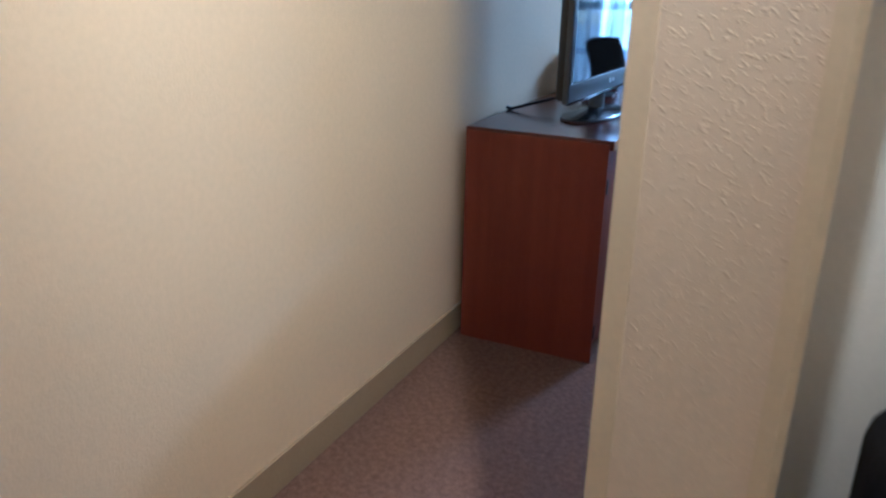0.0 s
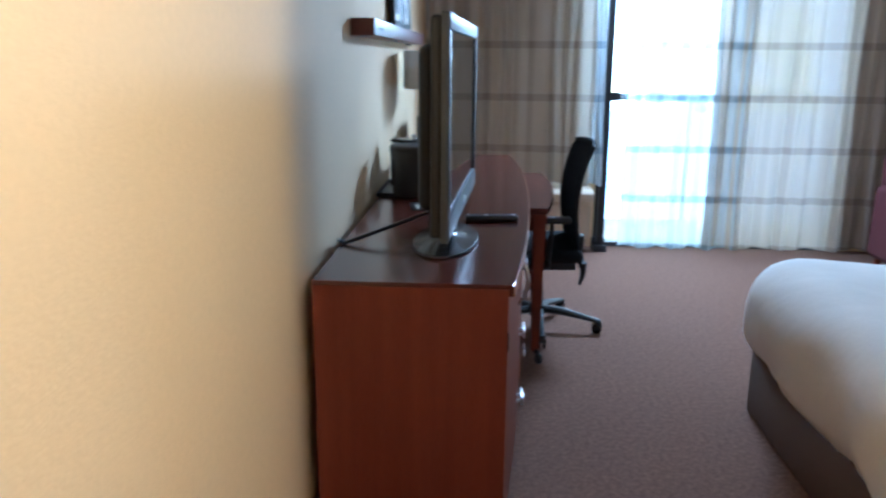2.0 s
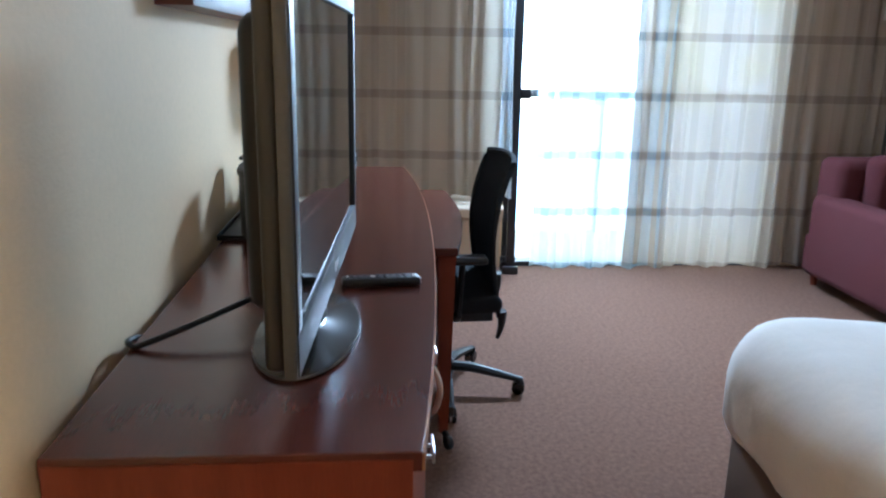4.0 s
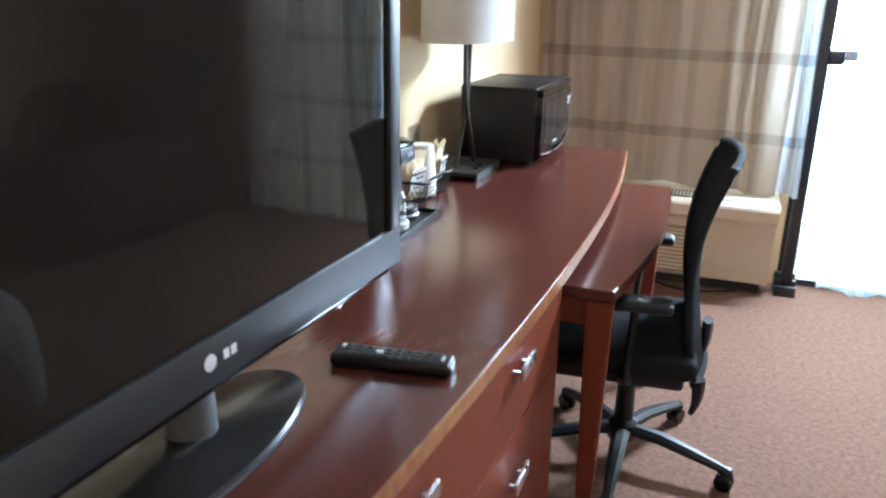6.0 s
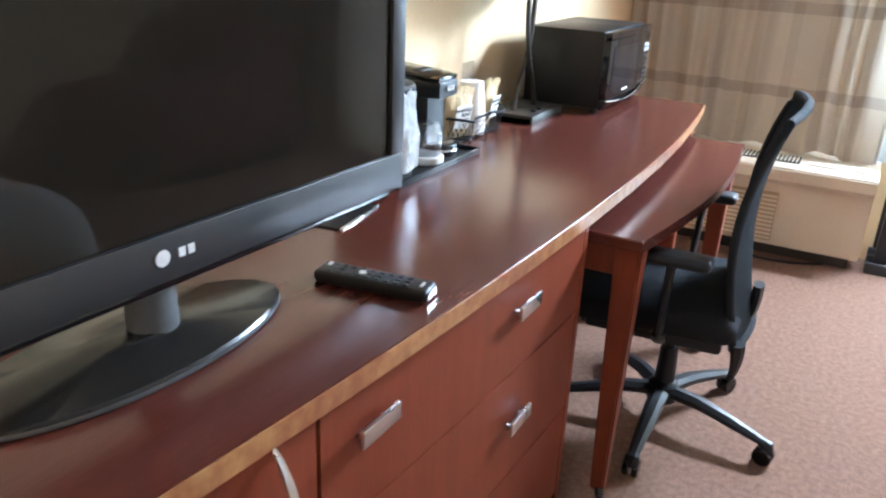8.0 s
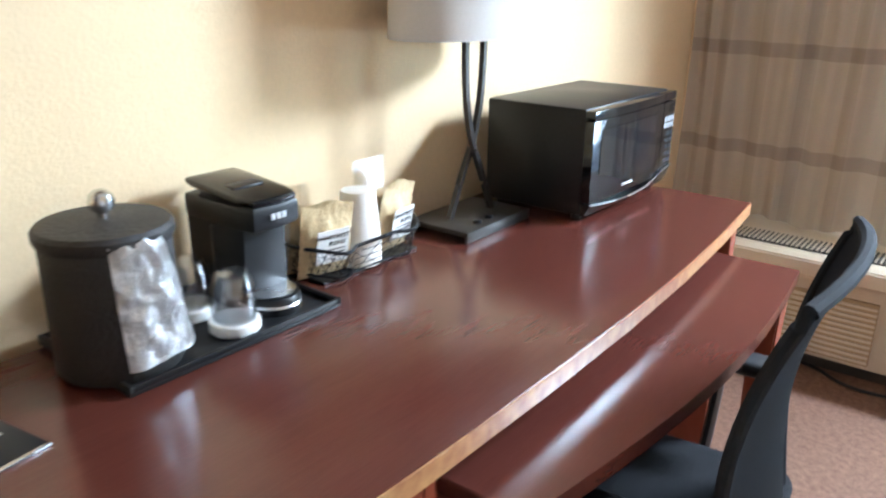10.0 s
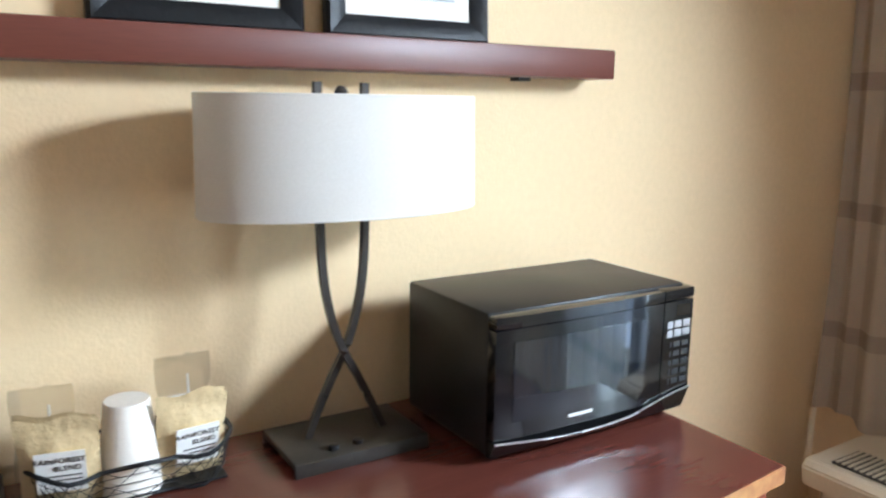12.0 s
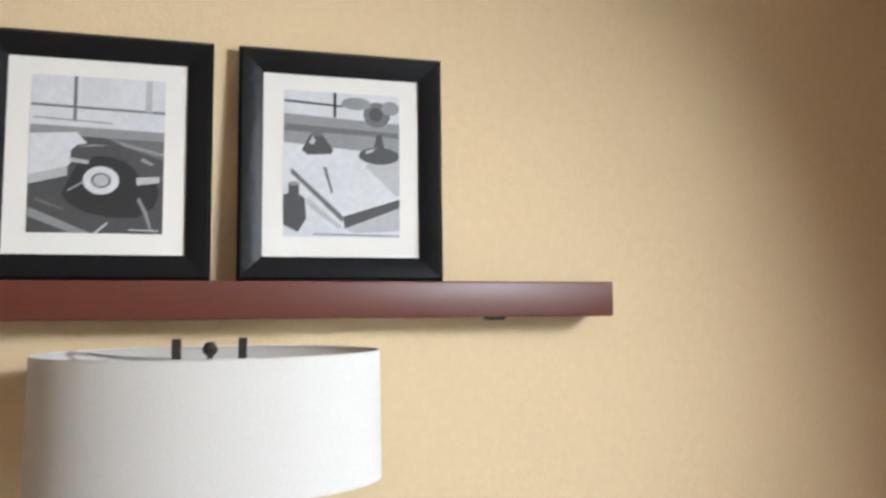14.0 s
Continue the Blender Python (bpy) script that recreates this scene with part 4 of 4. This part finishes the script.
def picture(y0, y1, label):
    """A frame that leans on the wall; its own space has x to the right, y up, z out of the face."""
    w, h = y1 - y0, 0.390
    p = thing("framed_picture", label, "picture", group="pictures on the ledge")
    p.matrix_basis = pose(0.046, (y0 + y1) / 2, 1.5235) @ pose(0, 0, 0, 0, -2.6, 0) @ Matrix(((0, 0, 1, 0), (1, 0, 0, 0), (0, 1, 0, 0), (0, 0, 0, 1)))
    b = 0.040
    for k, (ax, ay, bx, by) in enumerate(((-w / 2, 0, w / 2, 0), (w / 2, 0, w / 2, h), (w / 2, h, -w / 2, h), (-w / 2, h, -w / 2, 0))):
        bm = bmesh.new()
        d = Vector((bx - ax, by - ay, 0)).normalized()
        nrm = Vector((-d.y, d.x, 0))
        prof = ((0, -0.022), (0, -0.006), (0.006, 0.0), (0.016, -0.001), (0.034, -0.008), (b, -0.010), (b, -0.022))
        ends = []
        for q, s in ((Vector((ax, ay, 0)), 1), (Vector((bx, by, 0)), -1)):
            ends.append([bm.verts.new(q + nrm * o + d * s * o + Vector((0, 0, z))) for o, z in prof])
        for i in range(len(prof)):
            j = (i + 1) % len(prof)
            bm.faces.new((ends[0][i], ends[0][j], ends[1][j], ends[1][i]))
        part("frame_side", bm, FRAMEB, p, "ridged black wood moulding")
    part("mat_board", box(-w / 2 + b - 0.003, b - 0.003, -0.020, w / 2 - b + 0.003, h - b + 0.003, -0.013), MATB, p, "white mat board")
    pr = part("print", box(-w / 2 + 0.074, 0.074, -0.0131, w / 2 - 0.074, h - 0.068, -0.0125), G[0.5], p, "black and white photograph print")
    return p, pr, w, h


def patch(pr, pts, v, level):
    """A flat tone of the print; points in metres on the print's face."""
    bm = bmesh.new()
    z = -0.0124 + 0.00012 * level
    vs = [bm.verts.new((x, y, z)) for x, y in pts]
    bm.faces.new(vs)
    return part("print_tone", bm, G[v], pr, smooth=False)


def oval(cx, cy, rx, ry, n=22, a0=0.0, a1=360.0):
    return [(cx + rx * math.cos(radians(a0 + (a1 - a0) * i / n)), cy + ry * math.sin(radians(a0 + (a1 - a0) * i / n))) for i in range(n)]


# the desk scene with fan, ink bottles and open book: u, v run 0 to 1 over the print
p2, pr2, w2, h2 = picture(2.190, 2.534, "black framed photograph of a book, ink bottle and desk fan")


def uv2(pts, w=None, h=None):
    w, h = w or w2, h or h2
    x0, x1, y0, y1 = -w / 2 + 0.074, w / 2 - 0.074, 0.074, h - 0.068
    return [(x0 + (x1 - x0) * u, y0 + (y1 - y0) * v) for u, v in pts]


patch(pr2, uv2([(0, 0), (1, 0), (1, 0.72), (0, 0.72)]), 0.7, 1)
patch(pr2, uv2([(0, 0.64), (1, 0.58), (1, 0.72), (0, 0.72)]), 0.3, 2)
patch(pr2, uv2([(0.8, 0.25), (1, 0.30), (1, 0.58), (0.7, 0.50)]), 0.5, 2)
patch(pr2, uv2([(0.52, 0.06), (1, 0.21), (1, 0.05), (0.6, 0.03)]), 0.5, 2)
patch(pr2, uv2([(0.20, 0.27), (0.50, 0.07), (0.46, 0.06), (0.19, 0.22)]), 0.5, 2)
patch(pr2, uv2([(0, 0.77), (1, 0.735), (1, 0.80), (0, 0.84)]), 0.3, 3)
patch(pr2, uv2([(0.25, 0.015), (1, 0.01), (1, 0.018), (0.25, 0.023)]), 0.16, 3)
patch(pr2, uv2([(0.24, 0.69), (0.27, 0.66), (0.25, 0.63), (0.21, 0.64)]), 0.5, 6)
patch(pr2, uv2([(0.70, 0.60), (0.80, 0.63), (0.78, 0.60), (0.70, 0.58)]), 0.5, 6)
patch(pr2, uv2([(0, 0.72), (1, 0.70), (1, 0.80), (0, 0.84)]), 0.16, 2)
patch(pr2, uv2([(0, 0.84), (1, 0.80), (1, 1), (0, 1)]), 0.7, 2)
patch(pr2, uv2([(0, 0.92), (0.5, 0.90), (0.5, 0.915), (0, 0.935)]), 0.03, 3)
patch(pr2, uv2([(0.42, 0.83), (0.445, 0.83), (0.445, 1), (0.42, 1)]), 0.03, 3)
patch(pr2, uv2([(0.5, 0.14), (1, 0.27), (1, 0.21), (0.52, 0.06)]), 0.08, 3)
patch(pr2, uv2([(0.06, 0.47), (0.5, 0.15), (0.5, 0.10), (0.06, 0.43)]), 0.16, 3)
patch(pr2, uv2([(0.06, 0.47), (0.5, 0.15), (1, 0.27), (0.66, 0.52), (0.36, 0.5)]), 0.7, 4)
patch(pr2, uv2([(0.33, 0.48), (0.36, 0.48), (0.42, 0.30), (0.40, 0.30)]), 0.16, 5)
patch(pr2, uv2([(0.0, 0.08), (0.0, 0.28), (0.04, 0.29), (0.04, 0.36), (0.13, 0.36), (0.13, 0.29), (0.18, 0.26), (0.19, 0.12), (0.12, 0.03)]), 0.08, 5)
patch(pr2, uv2(oval(0.085, 0.36, 0.045, 0.015)), 0.3, 6)
patch(pr2, uv2([(0.15, 0.59), (0.22, 0.70), (0.33, 0.70), (0.42, 0.60), (0.40, 0.57), (0.20, 0.56)]), 0.08, 5)
patch(pr2, uv2([(0.22, 0.69), (0.25, 0.73), (0.31, 0.73), (0.34, 0.69)]), 0.16, 6)
patch(pr2, uv2(oval(0.82, 0.57, 0.18, 0.06)), 0.08, 5)
patch(pr2, uv2([(0.76, 0.58), (0.88, 0.58), (0.84, 0.72), (0.80, 0.72)]), 0.08, 6)
patch(pr2, uv2(oval(0.80, 0.86, 0.12, 0.09)), 0.16, 6)
patch(pr2, uv2(oval(0.62, 0.93, 0.13, 0.045)), 0.3, 7)
patch(pr2, uv2(oval(0.92, 0.91, 0.08, 0.05)), 0.3, 7)
patch(pr2, uv2(oval(0.79, 0.86, 0.06, 0.05)), 0.08, 8)

p1, pr1, w1, h1 = picture(1.806, 2.150, "black framed photograph of an old dial telephone")


def uv1(pts):
    return uv2(pts, w1, h1)


patch(pr1, uv1([(0, 0.62), (1, 0.60), (1, 1), (0, 1)]), 0.7, 1)
patch(pr1, uv1([(0, 0.0), (1, 0.0), (1, 0.62), (0, 0.64)]), 0.08, 1)
patch(pr1, uv1([(0.45, 0.64), (1, 0.62), (1, 0.48), (0.75, 0.54)]), 0.16, 2)
patch(pr1, uv1([(0.6, 0.60), (1, 0.52), (1, 0.50), (0.7, 0.56)]), 0.3, 3)
patch(pr1, uv1([(0.0, 0.80), (1, 0.78), (1, 0.795), (0, 0.815)]), 0.16, 2)
patch(pr1, uv1([(0.31, 0.72), (0.335, 0.72), (0.335, 1), (0.31, 1)]), 0.16, 2)
patch(pr1, uv1([(0.02, 0.72), (0.6, 0.70), (0.6, 0.71), (0.02, 0.73)]), 0.3, 2)
patch(pr1, uv1([(0, 0.62), (1, 0.60), (1, 0.66), (0, 0.68)]), 0.3, 3)
patch(pr1, uv1([(0, 0.36), (0.28, 0.42), (0.43, 0.56), (0.34, 0.64), (0, 0.62)]), 0.7, 4)
patch(pr1, uv1([(0, 0.30), (0.28, 0.36), (0.28, 0.42), (0, 0.36)]), 0.5, 4)
patch(pr1, uv1([(0.24, 0.24), (0.28, 0.32), (0.34, 0.42), (0.42, 0.49), (0.55, 0.51), (0.72, 0.50), (0.84, 0.46), (0.93, 0.37), (0.97, 0.26), (0.93, 0.17), (0.80, 0.10), (0.60, 0.10), (0.42, 0.13), (0.30, 0.18)]), 0.03, 5)
patch(pr1, uv1([(0.30, 0.46), (0.30, 0.52), (0.35, 0.56), (0.48, 0.575), (0.62, 0.57), (0.76, 0.54), (0.88, 0.505), (0.96, 0.46), (0.985, 0.40), (0.95, 0.36), (0.82, 0.36), (0.77, 0.42), (0.70, 0.465), (0.58, 0.49), (0.48, 0.49), (0.42, 0.45), (0.35, 0.44)]), 0.08, 6)
patch(pr1, uv1([(0.30, 0.475), (0.44, 0.46), (0.43, 0.435), (0.30, 0.45)]), 0.5, 7)
patch(pr1, uv1([(0.34, 0.545), (0.46, 0.565), (0.58, 0.56), (0.46, 0.55)]), 0.3, 7)
patch(pr1, uv1([(0.84, 0.49), (0.93, 0.45), (0.90, 0.44), (0.82, 0.47)]), 0.3, 7)
patch(pr1, uv1([(0.28, 0.27), (0.40, 0.33), (0.41, 0.32), (0.29, 0.26)]), 0.3, 7)
patch(pr1, uv1([(0.05, 0.22), (0.26, 0.15), (0.26, 0.14), (0.05, 0.20)]), 0.16, 7)
patch(pr1, uv1([(0.48, 0.0), (0.58, 0.07), (0.59, 0.06), (0.51, 0.0)]), 0.5, 7)
patch(pr1, uv1([(0.85, 0.78), (0.90, 0.78), (0.90, 1), (0.85, 1)]), 0.5, 2)
patch(pr1, uv1([(0.79, 0.36), (0.97, 0.37), (0.97, 0.33), (0.80, 0.31)]), 0.5, 7)
patch(pr1, uv1(oval(0.53, 0.335, 0.135, 0.09)), 0.7, 7)
patch(pr1, uv1(oval(0.53, 0.335, 0.075, 0.05)), 0.16, 8)
patch(pr1, uv1(oval(0.53, 0.335, 0.058, 0.038)), 0.5, 9)
patch(pr1, uv1([(0, 0.16), (0.46, 0.0), (0.32, 0.0), (0, 0.10)]), 0.3, 6)
patch(pr1, uv1([(0.80, 0.22), (0.86, 0.12), (0.90, 0.02), (0.92, 0.02), (0.88, 0.14), (0.82, 0.23)]), 0.3, 8)
patch(pr1, uv1([(0.74, 0.02), (0.97, 0.015), (0.97, 0.022), (0.74, 0.028)]), 0.7, 9)


# ---- heater under the window ----
def heater():
    a = thing("wall_heater", "beige through-wall heating and cooling unit", "air conditioner")
    prof = [(3.690, 0.05), (3.620, 0.06), (3.590, 0.36), (3.550, 0.385), (3.490, 0.405), (3.480, 0.46), (3.500, 0.48), (3.86, 0.485), (3.86, 0.05)]
    bm = bmesh.new()
    l, r = ([bm.verts.new((x, y, z)) for y, z in prof] for x in (0.20, 1.235))
    bm.faces.new(l), bm.faces.new(r)
    for i in range(len(prof)):
        j = (i + 1) % len(prof)
        bm.faces.new((l[i], l[j], r[j], r[i]))
    bmesh.ops.bevel(bm, geom=list(bm.edges), offset=0.005, segments=2, affect="EDGES")
    part("casing", bm, ACPAINT, a)
    part("foot_rail", box(0.24, 3.670, 0.0, 1.20, 3.84, 0.05), DARKGAP, a)
    gr = part("top_grille", box(0.26, 3.520, 0.4815, 0.92, 3.650, 0.4865, 0.001), DARKGAP, a)
    for i in range(40):
        part("louvre", box(0.268 + 0.0163 * i, 3.525, 0.4865, 0.275 + 0.0163 * i, 3.645, 0.4895), ACPAINT, gr)
    part("control_lid", box(0.95, 3.520, 0.4825, 1.20, 3.650, 0.4880, 0.002), ACPAINT, a)
    fg = part("front_grille", box(0.26, 3.582, 0.09, 0.86, 3.603, 0.32), BASE, a)
    for i in range(11):
        part("louvre", box(0.262, 3.576, 0.098 + 0.02 * i, 0.858, 3.584, 0.108 + 0.02 * i), ACPAINT, fg)


heater()
tagged(link("power_cord", tube(arc((1.10, 3.650, 0.006), (0.85, 3.490, 0.006), (0.72, 3.630, 0.006), 16) + arc((0.72, 3.630, 0.006), (0.6, 3.690, 0.006), (0.5, 3.630, 0.006), 10)[1:], 0.006, 8), BLACK), "black power cord lying on the carpet", "cable")


# ---- bedroom side ----
def bed():
    b = thing("bed", "large bed with a white cover and dark brown skirt", "bed")
    part("skirt", box(1.56, -0.72, 0.0, 3.56, 1.05, 0.32, 0.02), SKIRT, b, "dark brown bed skirt")
    bm = box(1.50, -0.80, 0.20, 3.60, 1.12, 0.655, 0.17, 6)
    bmesh.ops.subdivide_edges(bm, edges=[e for e in bm.edges if e.calc_length() > 0.3], cuts=24, use_grid_fill=True)
    for v in bm.verts:
        v.co += Vector((0.02, 0.02, 0.014)) * noise.noise(v.co * 3.2) + Vector((0.008, 0.008, 0.008)) * noise.noise(v.co * 11)
        if v.co.z < 0.35:
            v.co.z += 0.05 * noise.noise(Vector((v.co.x * 2, v.co.y * 2, 1.0))) - 0.03 * (v.co.y < -0.2)
            v.co.x += 0.02 * math.sin(v.co.y * 9)
    part("cover", bm, BED, b, "white bed cover")


bed()


def side_stand():
    s = thing("low_cabinet", "low cherry wood cabinet behind the wall end", "cabinet")
    part("body", box(1.065, -1.19, 0.0, 1.46, -0.63, 0.575, 0.003), WOODV, s)
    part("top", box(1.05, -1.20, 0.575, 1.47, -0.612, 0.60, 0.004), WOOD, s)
    n = thing("notepad", "white notepad on the cabinet", "notepad", (1.15, -0.685, 0.60), 10)
    part("paper_block", box(-0.06, -0.045, 0, 0.06, 0.045, 0.006, 0.001), PAPER, n)
    p = thing("pen", "black pen lying across the notepad", "pen", (1.135, -0.685, 0.6108), 8)
    part("barrel", tube([(-0.07, 0, 0), (0.05, 0, 0), (0.065, 0, 0)], [0.0045, 0.0045, 0.0015], 10), BLACK, p)
    part("clip", box(-0.065, -0.0015, 0.004, -0.035, 0.0015, 0.006), CHROME, p)


side_stand()


def sofa():
    s = thing("sofa", "maroon upholstered sofa by the curtain", "sofa")
    part("base", box(3.14, 2.45, 0.08, 4.15, 3.5, 0.32, 0.03, 3), SOFA, s)
    part("seat_cushion", box(3.28, 2.42, 0.32, 4.15, 3.28, 0.46, 0.05, 4), SOFA, s)
    part("backrest", box(3.16, 3.24, 0.30, 4.15, 3.50, 0.80, 0.06, 4), SOFA, s)
    part("back_cushion", box(3.30, 3.10, 0.45, 4.12, 3.28, 0.84, 0.07, 4), SOFA, s)
    part("arm", box(3.10, 2.42, 0.08, 3.28, 3.42, 0.58, 0.05, 4), SOFA, s)
    for x in (3.2, 4.08):
        for y in (2.52, 3.42):
            part("foot", lathe([(0, 0), (0.02, 0), (0.028, 0.09), (0, 0.09)], 14, x, y), WOODV, s)


sofa()


def floor_lamp():
    f = thing("floor_lamp", "dark metal floor lamp with two white box shades", "lamp", (3.66, 3.555, 0))
    part("base", lathe([(0, 0), (0.12, 0), (0.12, 0.015), (0, 0.02)], 28, 0.02, 0, 1.0, 0.4), IRON, f)
    for x in (-0.05, 0.085):
        part("pole", tube([(x, 0, 0.015), (x, 0, 1.62)], 0.011, 4), IRON, f)
    part("crossbar", tube([(-0.05, 0, 1.15), (0.085, 0, 1.15)], 0.009, 4), IRON, f)
    for x, z in ((-0.04, 1.60), (0.12, 1.27)):
        sh2 = part("shade", box(x - 0.10, -0.07, z, x + 0.10, 0.07, z + 0.29, 0.006), SHADE, f, "white box shade")


floor_lamp()


def suitcase():
    s = thing("suitcase", "dark suitcase standing against the entry wall", "suitcase", (1.42, -1.60, 0))
    part("shell", box(-0.16, -0.09, 0.03, 0.2, 0.10, 0.86, 0.05, 4), SEATF, s)
    part("handle", tube(arc((-0.03, 0, 0.855), (0.02, 0, 0.93), (0.08, 0, 0.855), 14), 0.01, 8), BLACK, s)
    for x in (-0.12, 0.16):
        part("wheel", moved(lathe([(0.008, -0.01), (0.024, -0.01), (0.024, 0.01), (0.008, 0.01)], 16), pose(x, 0.0, 0.024, 0, 90, 90)), BLACK, s)


suitcase()
